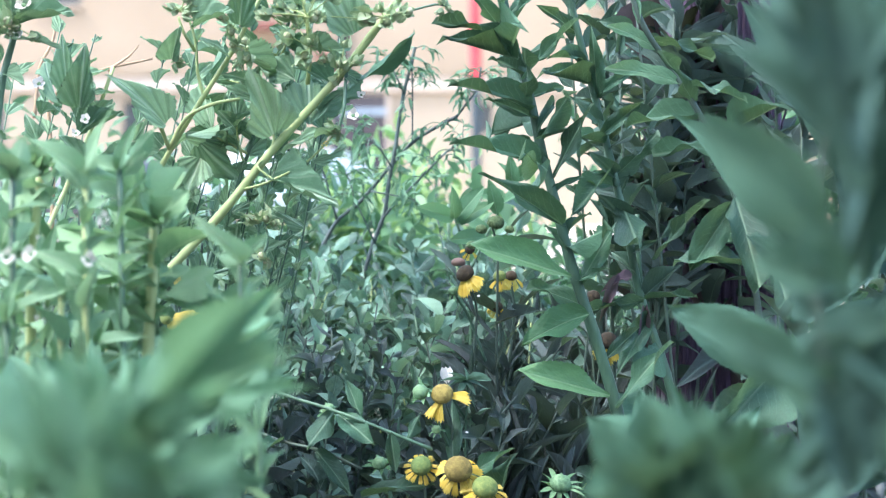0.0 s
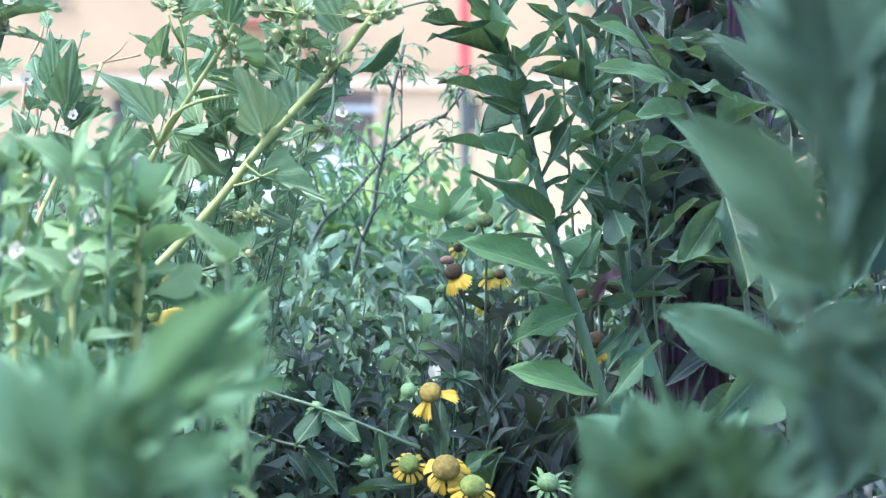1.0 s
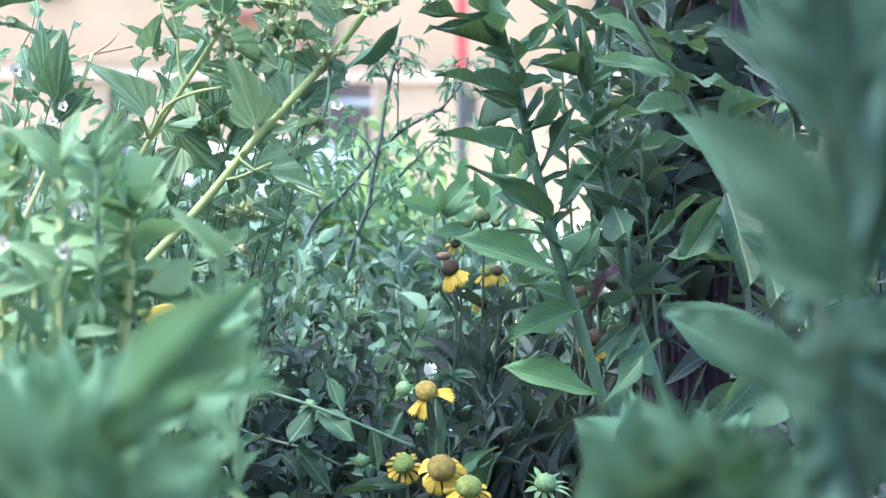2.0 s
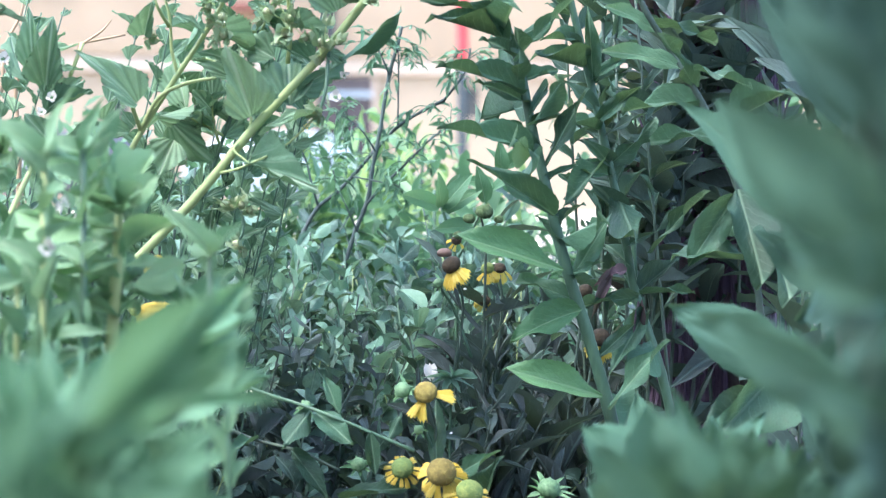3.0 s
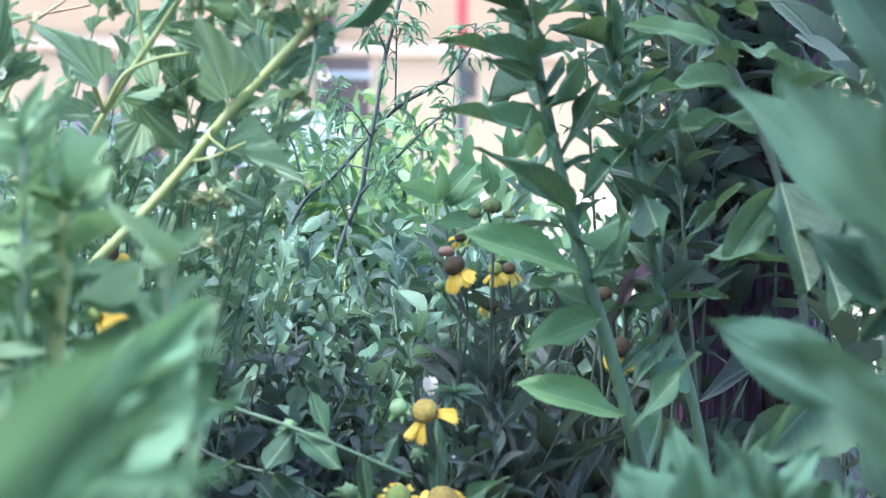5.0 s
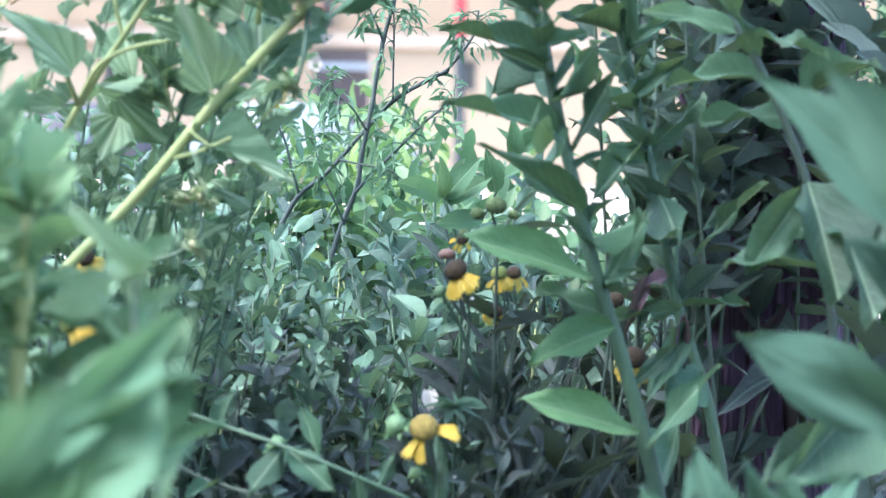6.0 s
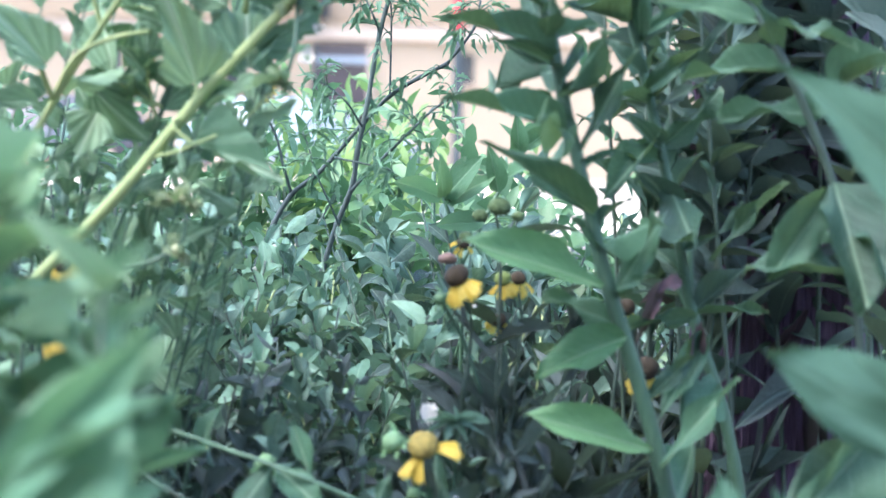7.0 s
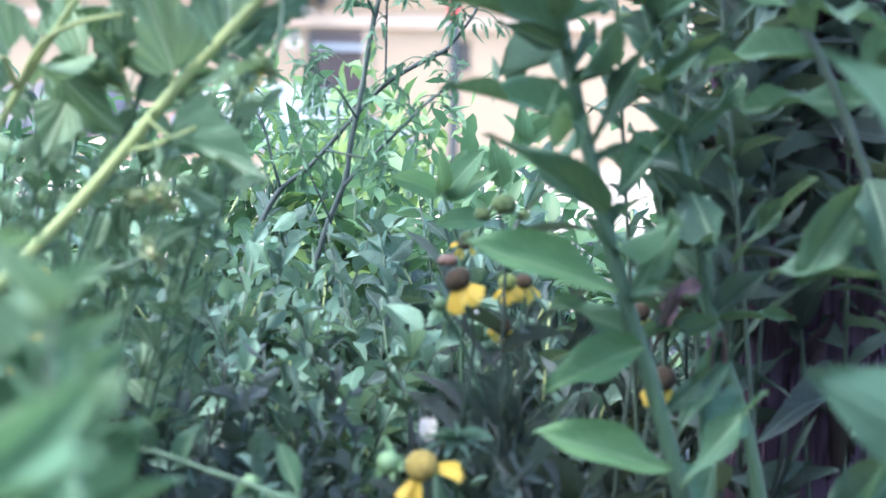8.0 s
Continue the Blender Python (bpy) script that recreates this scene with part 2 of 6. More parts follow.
def box(name, size, at, material, parent=None, bevel=0.0):
    """A box of that size round at, with softened edges; at top level when it has no parent."""
    bm = bmesh.new()
    bmesh.ops.create_cube(bm, size=1.0)
    bmesh.ops.scale(bm, vec=size, verts=bm.verts)
    if bevel:
        bmesh.ops.bevel(bm, geom=bm.edges[:], offset=bevel, segments=2, affect="EDGES")
    me = bpy.data.meshes.new(name)
    bm.to_mesh(me)
    bm.free()
    me.materials.append(material)
    if parent is None:
        ob = new(name, me)
        ob.matrix_basis = Matrix.Translation(at)
        return ob
    return part(name, me, parent, Matrix.Translation(at))


def smooth_line(points, steps=5):
    """A line that glides through the points."""
    p = [Vector(q) for q in points]
    p = [2 * p[0] - p[1]] + p + [2 * p[-1] - p[-2]]
    lean = [Vector()]
    for a, b, c in zip(p, p[1:], p[2:]):
        m = (c - a) / 2
        least = min((b - a).length, (c - b).length)
        lean.append(m * (least / m.length) if m.length > least else m)
    line = []
    for i in range(1, len(p) - 2):
        b, c = p[i], p[i + 1]
        for k in range(steps):
            t = k / steps
            line.append(b * (2 * t**3 - 3 * t**2 + 1) + lean[i] * (t**3 - 2 * t**2 + t) + c * (3 * t**2 - 2 * t**3) + lean[i + 1] * (t**3 - t**2))
    return line + [p[-2]]


def tube(name, points, r0, r1, material, sides=8, steps=5, ridge=0.0, knots=0.0):
    """A tapered stalk along a line, with ribs along it and swollen knots."""
    line = smooth_line(points, steps)
    verts, faces = [], []
    for i, p in enumerate(line):
        ahead = (line[min(i + 1, len(line) - 1)] - line[max(i - 1, 0)]).normalized()
        side = ahead.cross(Vector((0, 1, 0)))
        side = side.normalized() if side.length > 0.05 else Vector((1, 0, 0))
        other = ahead.cross(side)
        r = r0 + (r1 - r0) * i / (len(line) - 1)
        r *= 1 + knots * (i % steps == 0)
        for k in range(sides):
            a = 2 * math.pi * k / sides
            rr = r * (1 + ridge * (k % 2))
            verts.append(p + rr * (math.cos(a) * side + math.sin(a) * other))
    for i in range(len(line) - 1):
        for k in range(sides):
            a, b = i * sides + k, i * sides + (k + 1) % sides
            faces.append((a, b, b + sides, a + sides))
    faces.append(tuple(range(sides))[::-1])
    faces.append(tuple(range(len(verts) - sides, len(verts))))
    return mesh_of(name, verts, faces, material)


def stem(plant, points, r0, r1, material=None, name="stem", sides=8, ridge=0.1, knots=0.08):
    return part(name, tube(name, points, r0, r1, material or M_STEM, sides, 5, ridge, knots), plant)


# outlines of blades: half the width at a place along the length
def lance(y):
    return 0.5 * max(math.sin(math.pi * min(y, 1) ** 0.92), 0.0) ** 1.15 + 0.10 * (1 - y) ** 3


def slender(y):
    return 0.70 * lance(y)


def spear(y):
    return 0.5 * max(math.sin(math.pi * min(y, 1) ** 1.1), 0.0) ** 0.72 + 0.03 * (1 - y)


def ovate(y):
    return 0.5 * max(math.sin(math.pi * min(y, 1) ** 0.7), 0.0) ** 0.75 + 0.012 * (1 - y)


def spoon(y):
    return 0.5 * max(math.sin(math.pi * min(y, 1) ** 1.25), 0.0) ** 0.8 + 0.02 * (1 - y)


def oblong(y):
    return 0.5 * max(math.sin(math.pi * min(y, 1) ** 1.35), 0.0) ** 0.9 + 0.05 * (1 - y)


def fan(y):
    return 0.5 * (min(1.0, (y / 0.28) ** 0.5) if y > 0 else 0.0) * (max(1 - ((y - 0.2) / 0.8) ** 1.15, 0.0) if y > 0.2 else 1.0) ** 0.9 + 0.01 * (1 - y)


def strap(y):
    return 0.5 * min(1.0, 0.35 + 2.2 * y) * max(1 - y**3, 0.0) ** 0.8


def lobed(y):
    return ovate(y) * (0.45 + 0.55 * abs(math.sin(y * 9.0 + 0.6)))


def blade(name, material, outline, rows=12, cols=2, fold=0.35, droop=0.2, wave=0.03, teeth=0.0, twist=0.0, seed=0, pleat=0.0):
    """A leaf of length 1 along y and width 1 across, facing z."""
    rnd = random.Random(seed)
    ph, ph2 = rnd.uniform(0, 6), rnd.uniform(0, 6)
    bend = rnd.uniform(-0.06, 0.06)
    verts, faces = [], []
    for i in range(rows + 1):
        y = i / rows
        half = outline(y)
        for j in range(-cols, cols + 1):
            u = j / cols
            x = u * half
            if abs(j) == cols and teeth:
                x *= 1 - teeth * (i % 2) * rnd.uniform(0.6, 1.3)
            z = fold * abs(x) * 0.5 - droop * y**2 + wave * math.sin(7 * y + ph + 2 * u) * u * u + 0.4 * wave * math.sin(13 * y + ph2) * u
            z += twist * y * x + pleat * y * math.cos(math.atan2(x, y + 0.12) * 22.0)
            verts.append((x + bend * math.sin(math.pi * y) * 1.2, y, z))
    w = 2 * cols + 1
    for i in range(rows):
        for j in range(w - 1):
            a = i * w + j
            faces.append((a, a + 1, a + 1 + w, a + w))
    return mesh_of(name, verts, faces, material)


def blades(material, outline, count, **kw):
    """Some leaves of one kind, each folded, bent and twisted in its own way."""
    fold, droop = kw.get("fold", 0.35), kw.get("droop", 0.2)
    made = []
    for k in range(count):
        made.append(
            blade("leaf", material, outline, seed=17 * k + 3, droop=droop * (0.5, 1.2, 1.8, 0.2, 2.4)[k % 5], fold=fold * (1.5, 0.5, 1.1, -0.7, 1.9)[k % 5],
                  twist=(-0.5, 0.4, 0.15, -0.2, 0.6)[k % 5], rows=kw.get("rows", 12), cols=kw.get("cols", 2), wave=kw.get("wave", 0.03), teeth=kw.get("teeth", 0.0), pleat=kw.get("pleat", 0.0))
        )
    return made


TALL = blades(M_TALL, slender, 10, rows=30, cols=3, fold=0.9, droop=0.09, wave=0.10, teeth=0.05)
BRIGHT = blades(M_BRIGHT, spear, 3, rows=34, cols=3, fold=0.45, droop=0.14, wave=0.085, teeth=0.06)
TALL_DIM = blades(M_TALL_DIM, slender, 6, rows=20, cols=2, fold=0.9, droop=0.14, wave=0.07, teeth=0.03)
TALL_BROAD = blades(M_TALL, spear, 4, rows=30, cols=3, fold=0.5, droop=0.18, wave=0.10, teeth=0.04)
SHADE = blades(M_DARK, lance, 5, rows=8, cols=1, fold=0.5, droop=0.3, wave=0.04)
MALLOW = blades(M_MALLOW, fan, 5, rows=30, cols=14, fold=0.8, wave=0.05, teeth=0.13, pleat=0.05)
MALLOW_SMALL = blades(M_MALLOW, ovate, 5, rows=26, cols=12, fold=0.9, wave=0.07, teeth=0.15, pleat=0.04)
PALE = blades(M_PALE, lance, 4, rows=12, cols=2, wave=0.05, teeth=0.05)
NEAR = blades(M_NEAR, oblong, 6, rows=16, cols=3, fold=0.6, wave=0.05, teeth=0.04)
NEAR_LOW = blades(M_NEAR_LOW, oblong, 6, rows=16, cols=3, fold=0.6, wave=0.05, teeth=0.05)
ROSETTE_DIM = blades(M_NEAR, lance, 6, rows=14, cols=2, fold=0.6, droop=0.4, wave=0.06, teeth=0.05)
ROSETTE = blades(M_PALE, lance, 6, rows=14, cols=2, fold=0.6, droop=0.4, wave=0.06, teeth=0.05)
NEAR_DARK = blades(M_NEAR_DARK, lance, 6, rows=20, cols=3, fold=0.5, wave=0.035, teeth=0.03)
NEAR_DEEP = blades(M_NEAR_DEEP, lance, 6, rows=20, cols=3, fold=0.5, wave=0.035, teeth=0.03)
STALK_LEAF = blades(M_STALK_LEAF, oblong, 6, rows=16, cols=3, fold=0.7, droop=0.12, wave=0.06, teeth=0.04)
NARROW = blades(M_SLIM, strap, 4, rows=6, cols=1, fold=0.5, droop=0.35, wave=0.0)
TOMATO = blades(M_TOMATO, lobed, 5, rows=10, cols=1, fold=0.6, droop=0.35, wave=0.03)
DRY = blades(M_DRY, lance, 3, rows=12, cols=2, fold=1.6, droop=0.6, wave=0.12, teeth=0.1)
CALYX = blades(M_CALYX, ovate, 4, rows=6, cols=1, fold=0.6, droop=0.15, wave=0.06)
SEPAL = blades(M_SEPAL, strap, 3, rows=4, cols=1, fold=0.5, droop=0.5, wave=0.0)


def leaf(plant, kind, base, tip, width, face=(0.0, -0.75, 0.66), which=None, name="leaf", label=""):
    """A leaf from its base to its tip, its upper side turned to face."""
    base, tip = Vector(base), Vector(tip)
    along = tip - base
    length = along.length
    y = along / length
    z = Vector(face) - Vector(face).dot(y) * y
    z.normalize()
    x = y.cross(z)
    m = Matrix((x * width, y * length, z * length)).transposed().to_4x4()
    m.translation = base
    me = kind[which if which is not None else random.randrange(len(kind))]
    return part(name, me, plant, m, label)


class Clump:
    """Many small leaves gathered into one mesh: the blades' shapes are kept as arrays."""

    def __init__(self, material, outline, rows, cols, length, **kw):
        self.material, self.length, self.shapes = material, length, []
        for me in blades(material, outline, 6, rows=rows, cols=cols, **kw):
            co = np.empty(3 * len(me.vertices), dtype=np.float32)
            me.vertices.foreach_get("co", co)
            self.shapes.append(co.reshape(-1, 3))
            bpy.data.meshes.remove(me)
        w = 2 * cols + 1
        a = np.array([i * w + j for i in range(rows) for j in range(w - 1)], dtype=np.int32)
        self.quads = np.stack((a, a + 1, a + 1 + w, a + w), axis=1)

    def build(self, plant, places, name="foliage"):
        verts, quads, spots = [], [], []
        for k, (base, tip, width, face) in enumerate(places):
            along = Vector(tip) - Vector(base)
            length = along.length
            y = along / length
            z = (Vector(face) - Vector(face).dot(y) * y).normalized()
            x = y.cross(z)
            co = self.shapes[k % len(self.shapes)]
            quads.append(self.quads + k * len(co))
            spots.append(co[:, :2])
            verts.append(co @ np.array((x * width, y * length, z * length)) + np.array(base))
        verts, quads, spots = np.concatenate(verts), np.concatenate(quads), np.concatenate(spots)
        me = bpy.data.meshes.new(name)
        me.from_pydata(verts.tolist(), [], quads.tolist())
        me.polygons.foreach_set("use_smooth", [True] * len(me.polygons))
        me.uv_layers.new(name="blade").data.foreach_set("uv", spots[quads.ravel()].astype(np.float32).ravel())
        me.materials.append(self.material)
        me.update()
        return tagged(part(name, me, plant), kind="stuff")


def dome(name, r, high, material, rings=9, sides=24, bumps=0.05):
    """A knobbly round cushion standing on z = 0."""
    verts, faces = [(0, 0, high)], []
    for i in range(1, rings + 1):
        a = math.pi * 0.72 * i / rings
        for k in range(sides):
            b = 2 * math.pi * (k + 0.5 * (i % 2)) / sides
            s = 1 + bumps * ((k + i) % 2) * (i < rings)
            verts.append((r * s * math.sin(a) * math.cos(b), r * s * math.sin(a) * math.sin(b), high * (0.4 + 0.6 * math.cos(a) * s)))
    for k in range(sides):
        faces.append((0, 1 + k, 1 + (k + 1) % sides))
    for i in range(rings - 1):
        for k in range(sides):
            a, b = 1 + i * sides + k, 1 + i * sides + (k + 1) % sides
            faces.append((a, a + sides, b + sides, b))
    faces.append(tuple(range(1 + (rings - 1) * sides, 1 + rings * sides))[::-1])
    return mesh_of(name, verts, faces, material)


def petal_mesh(seed):
    """A wedge petal of length 1 with three blunt teeth at its end."""
    rnd = random.Random(seed)
    verts, faces = [], []
    rows, cols = 5, 6
    for i in range(rows + 1):
        y = i / rows
        half = 0.11 + 0.20 * y**0.8
        for j in range(cols + 1):
            u = 2 * j / cols - 1
            notch = 0.16 * (j % 2) * (i == rows) + 0.08 * u * u * y
            z = 0.05 * math.cos(3 * math.pi * u) * y - 0.28 * y * y + 0.03 * rnd.uniform(-1, 1)
            verts.append((u * half, y - notch, z))
    w = cols + 1
    for i in range(rows):
        for j in range(cols):
            a = i * w + j
            faces.append((a, a + 1, a + 1 + w, a + w))
    return mesh_of("petal", verts, faces, M_PETAL)


PETALS = [petal_mesh(k) for k in range(4)]


def turned(direction, spin=0.0):
    """A turn that brings z onto the direction."""
    return Vector(direction).to_track_quat("Z", "Y").to_matrix().to_4x4() @ Matrix.Rotation(spin, 4, "Z")


def flower_head(plant, at, r, aim, disc=None, petals=12, arc=(0.0, 360.0), length=1.0, droop=30.0, label="yellow flower with a round brown centre"):
    """A daisy head: a round cushion and a ring of toothed petals, some of them fallen."""
    m = Matrix.Translation(at) @ turned(aim)
    head = part("flower_head", dome("flower_head", r, r * 1.2, disc or M_DISC, 11, 30, 0.035), plant, m, label)
    for k in range(petals):
        a = radians(arc[0] + (arc[1] - arc[0]) * (k + random.uniform(-0.2, 0.2)) / max(petals, 1))
        if len(arc) > 2 and k >= petals // 2:
            a += radians(arc[2])
        size = r * 1.4 * length * random.uniform(0.85, 1.12)
        p = m @ Matrix.Rotation(a, 4, "Z") @ pose(0, r * 0.80, r * 0.10, -droop + random.uniform(-14, 10), random.uniform(-16, 16), 0) @ Matrix.Diagonal((size * 0.82, size, size, 1))
        part("petal", PETALS[k % 4], head, p, "" if k else "bright yellow petal with toothed end")
    return head


def bud(plant, at, r, aim=(0, -0.3, 1), sepals=7, material=None, label="round green flower bud", cup=False):
    """A closed green bud with thin curled sepals."""
    m = Matrix.Translation(at) @ turned(aim)
    b = part("bud", dome("bud", r * (0.72 if cup else 1.0), r * 1.4, material or M_BUD, 6, 14, 0.14), plant, m, label)
    for k in range(sepals):
        a = 2 * math.pi * k / sepals + 0.3
        if cup:
            leaf(b, CALYX, m @ Vector((r * 0.4 * math.cos(a), r * 0.4 * math.sin(a), -0.5 * r)), m @ Vector((r * 1.5 * math.cos(a), r * 1.5 * math.sin(a), r * random.uniform(0.8, 3.2))), r * 1.5, m.to_3x3() @ Vector((math.cos(a), math.sin(a), 0.2)), name="sepal")
            continue
        leaf(b, SEPAL, m @ Vector((r * 0.8 * math.cos(a), r * 0.8 * math.sin(a), 0.1 * r)), m @ Vector((r * 1.9 * math.cos(a), r * 1.9 * math.sin(a), r * random.uniform(-0.6, 1.6))), r * 0.55, (0, -0.5, 0.8), name="sepal")
    return b


def sprig(plant, root, top, leaves, size, kind, material=None, from_=0.3, wide=0.42, spread=(35, 80), radius=0.0014, rnd=random, pairs=False, bow=0.06, open_=0.5, into=None):
    """A leafy stalk from its root to its top: leaves all round it, smaller towards the top. into: a list that takes the leaves' places instead."""
    root, top = Vector(root), Vector(top)
    mid = (root + top) / 2 + Vector((rnd.uniform(-1, 1), rnd.uniform(-1, 1), 0)) * bow * (top - root).length
    line = smooth_line([root, mid, top], 8)
    stem(plant, [root, mid, top], radius * 1.5, radius * 0.6, material or M_STEM, sides=6)
    turn = rnd.uniform(0, 6.28)
    for k in range(leaves):
        f = from_ + (1 - from_) * (k + rnd.uniform(0, 0.6)) / leaves
        i = min(int(f * (len(line) - 1)), len(line) - 2)
        at = line[i].lerp(line[i + 1], f * (len(line) - 1) - i)
        ahead = (line[i + 1] - line[i]).normalized()
        turn += math.pi if (pairs and k % 2) else 2.4 + rnd.uniform(-0.5, 0.5)
        out = Vector((math.cos(turn), math.sin(turn), 0))
        a = radians(rnd.uniform(*spread) * (1 - 0.45 * f))
        way = (math.cos(a) * ahead + math.sin(a) * out).normalized()
        length = size * rnd.uniform(0.65, 1.2) * (1.1 - 0.4 * f)
        place = (at, at + way * length, length * wide * rnd.uniform(0.85, 1.2), ahead - 0.3 * out + Vector((rnd.uniform(-0.5, 0.5), -open_ * rnd.uniform(0.2, 1.8), rnd.uniform(-0.2, 0.3))))
        if into is None:
            leaf(plant, kind, *place)
        else:
            into.append(place)

# ---- the ground, the street and the house behind the bed ----
def build_ground():
    verts = [(-400, -60, 0), (400, -60, 0), (400, 4.2, 0), (-400, 4.2, 0), (400, 900, 0), (-400, 900, 0)]
    me = mesh_of("ground", verts, [(0, 1, 2, 3), (3, 2, 4, 5)], M_SOIL, False)
    me.materials.append(M_PAVE)
    me.polygons[1].material_index = 1
    ob = new("ground", me)
    tagged(ob, "dark garden soil that gives way to pale paving", "ground", "", "structure")


build_ground()

def build_garden_wall():
    # unseen wall, added behind the camera to cut low sky light on the bed
    back = box("garden_wall", (7.0, 0.22, 2.3), (0, -0.9, 1.15), M_WALL, None, 0.02)
    tagged(back, "unseen plain wall added to block low sky light", "wall", "", "structure")


build_garden_wall()

WALL_Y = 50.0


def holed_wall(name, x0, x1, z0, z1, y, thick, holes, material, parent):
    """One wall with openings right through it."""
    xs = sorted({x0, x1, *(h[0] for h in holes), *(h[1] for h in holes)})
    zs = sorted({z0, z1, *(h[2] for h in holes), *(h[3] for h in holes)})
    nx, nz = len(xs), len(zs)
    verts = [(x, yy, z) for yy in (y, y + thick) for z in zs for x in xs]

    def solid(i, k):
        if not (0 <= i < nx - 1 and 0 <= k < nz - 1):
            return False
        cx, cz = (xs[i] + xs[i + 1]) / 2, (zs[k] + zs[k + 1]) / 2
        return not any(h[0] < cx < h[1] and h[2] < cz < h[3] for h in holes)

    faces, back = [], nx * nz
    for i in range(nx - 1):
        for k in range(nz - 1):
            if not solid(i, k):
                continue
            a, b, c, e = k * nx + i, k * nx + i + 1, (k + 1) * nx + i + 1, (k + 1) * nx + i
            faces += [(a, b, c, e), (e + back, c + back, b + back, a + back)]
            for p, q, open_side in ((a, b, not solid(i, k - 1)), (b, c, not solid(i + 1, k)), (c, e, not solid(i, k + 1)), (e, a, not solid(i - 1, k))):
                if open_side:
                    faces.append((p, p + back, q + back, q))
    return part(name, mesh_of(name, verts, faces, material, False), parent)


def build_house():
    house = thing("house", (0, WALL_Y + 3, 0), "long two-storey house with ochre upper wall and pale ground floor", "house")
    holes = [(-6.36, -5.94, 1.75, 2.49), (-3.95, -3.52, 1.72, 2.12), (-2.10, -1.14, 0.0, 2.70), (-0.44, 0.14, 2.20, 2.66), (0.66, 0.98, 1.85, 2.45), (-9.4, -8.7, 1.7, 2.5), (5.0, 5.7, 1.7, 2.5)]
    holed_wall("ground_floor_wall", -26, 26, 0, 2.66, WALL_Y, 0.3, [h for h in holes if h[3] < 2.66], M_WALL, house)
    holed_wall("upper_wall", -26, 26, 3.0, 7.2, WALL_Y + 0.02, 0.3, [(-8.2, -7.2, 4.4, 5.8), (-3.0, -2.0, 4.4, 5.8), (3.0, 4.0, 4.4, 5.8)], M_WALL_UPPER, house)
    box("string_course", (52, 0.56, 0.33), (0, WALL_Y + 0.12, 2.83), M_BAND, house, 0.03)
    box("ledge", (52, 0.66, 0.07), (0, WALL_Y + 0.10, 3.03), M_WALL_UPPER, house, 0.02)
    box("back_wall", (52, 0.3, 7.2), (0, WALL_Y + 7, 3.6), M_WALL_UPPER, house)
    for x in (-25.85, 25.85):
        box("end_wall", (0.3, 6.4, 7.2), (x, WALL_Y + 3.6, 3.6), M_WALL_UPPER, house)
    roof = [(-26.5, WALL_Y - 0.6, 7.2), (26.5, WALL_Y - 0.6, 7.2), (26.5, WALL_Y + 3.6, 9.2), (-26.5, WALL_Y + 3.6, 9.2), (26.5, WALL_Y + 7.8, 7.2), (-26.5, WALL_Y + 7.8, 7.2)]
    roof += [(x, y, z - 0.2) for x, y, z in roof]
    part("roof", mesh_of("roof", roof, [(0, 1, 2, 3), (3, 2, 4, 5), (7, 6, 9, 8), (8, 9, 11, 10), (0, 6, 7, 1), (5, 4, 10, 11), (0, 3, 9, 6), (3, 5, 11, 9), (1, 7, 8, 2), (2, 8, 10, 4)], M_ROOF, False), house, None, "red tiled roof")
    windows = [h for h in holes if h[2] > 1 and h[3] < 2.66] + [(-8.2, -7.2, 4.4, 5.8), (-3.0, -2.0, 4.4, 5.8), (3.0, 4.0, 4.4, 5.8)]
    for a, b, c, d in windows:
        frame_ob = box("window", (b - a - 0.01, 0.06, d - c - 0.01), ((a + b) / 2, WALL_Y + 0.16, (c + d) / 2), M_DIM, house, 0.01)
        frame_ob["label"] = "dark shuttered window set deep in the wall"
        box("sill", (b - a + 0.1, 0.16, 0.05), ((a + b) / 2, WALL_Y - 0.03, c - 0.03), M_BAND, frame_ob, 0.01)
        box("mullion", (0.03, 0.03, d - c - 0.02), ((a + b) / 2, WALL_Y + 0.115, (c + d) / 2), M_POLE, frame_ob, 0.004)
    # the doorway under its awning
    door = box("door", (1.0, 0.06, 2.6), (-1.62, WALL_Y - 0.06, 1.31), M_GLASS, house, 0.01)
    door["label"] = "dark glazed door"
    box("door_frame", (0.09, 0.1, 2.6), (-2.16, WALL_Y - 0.09, 1.3), M_POLE, door, 0.01)
    box("door_frame", (0.09, 0.1, 2.6), (-1.08, WALL_Y - 0.09, 1.3), M_BAND, door, 0.01)
    box("door_frame", (1.0, 0.1, 0.12), (-1.62, WALL_Y - 0.12, 2.28), M_CAR, door, 0.01)
    box("drainpipe", (0.16, 0.16, 4.2), (-1.98, WALL_Y - 0.12, 5.0), M_POLE, house, 0.05)
    awn = box("awning", (0.55, 0.9, 0.10), (-2.28, WALL_Y - 0.5, 3.36), M_ROOF, house, 0.02)
    awn["label"] = "small red tiled porch roof"
    box("awning", (0.75, 0.9, 0.16), (-3.6, WALL_Y - 0.5, 3.95), M_ROOF, house, 0.02)
    box("awning_bracket", (0.06, 0.8, 0.25), (-2.28, WALL_Y - 0.4, 3.18), M_POLE, house, 0.01)


build_house()


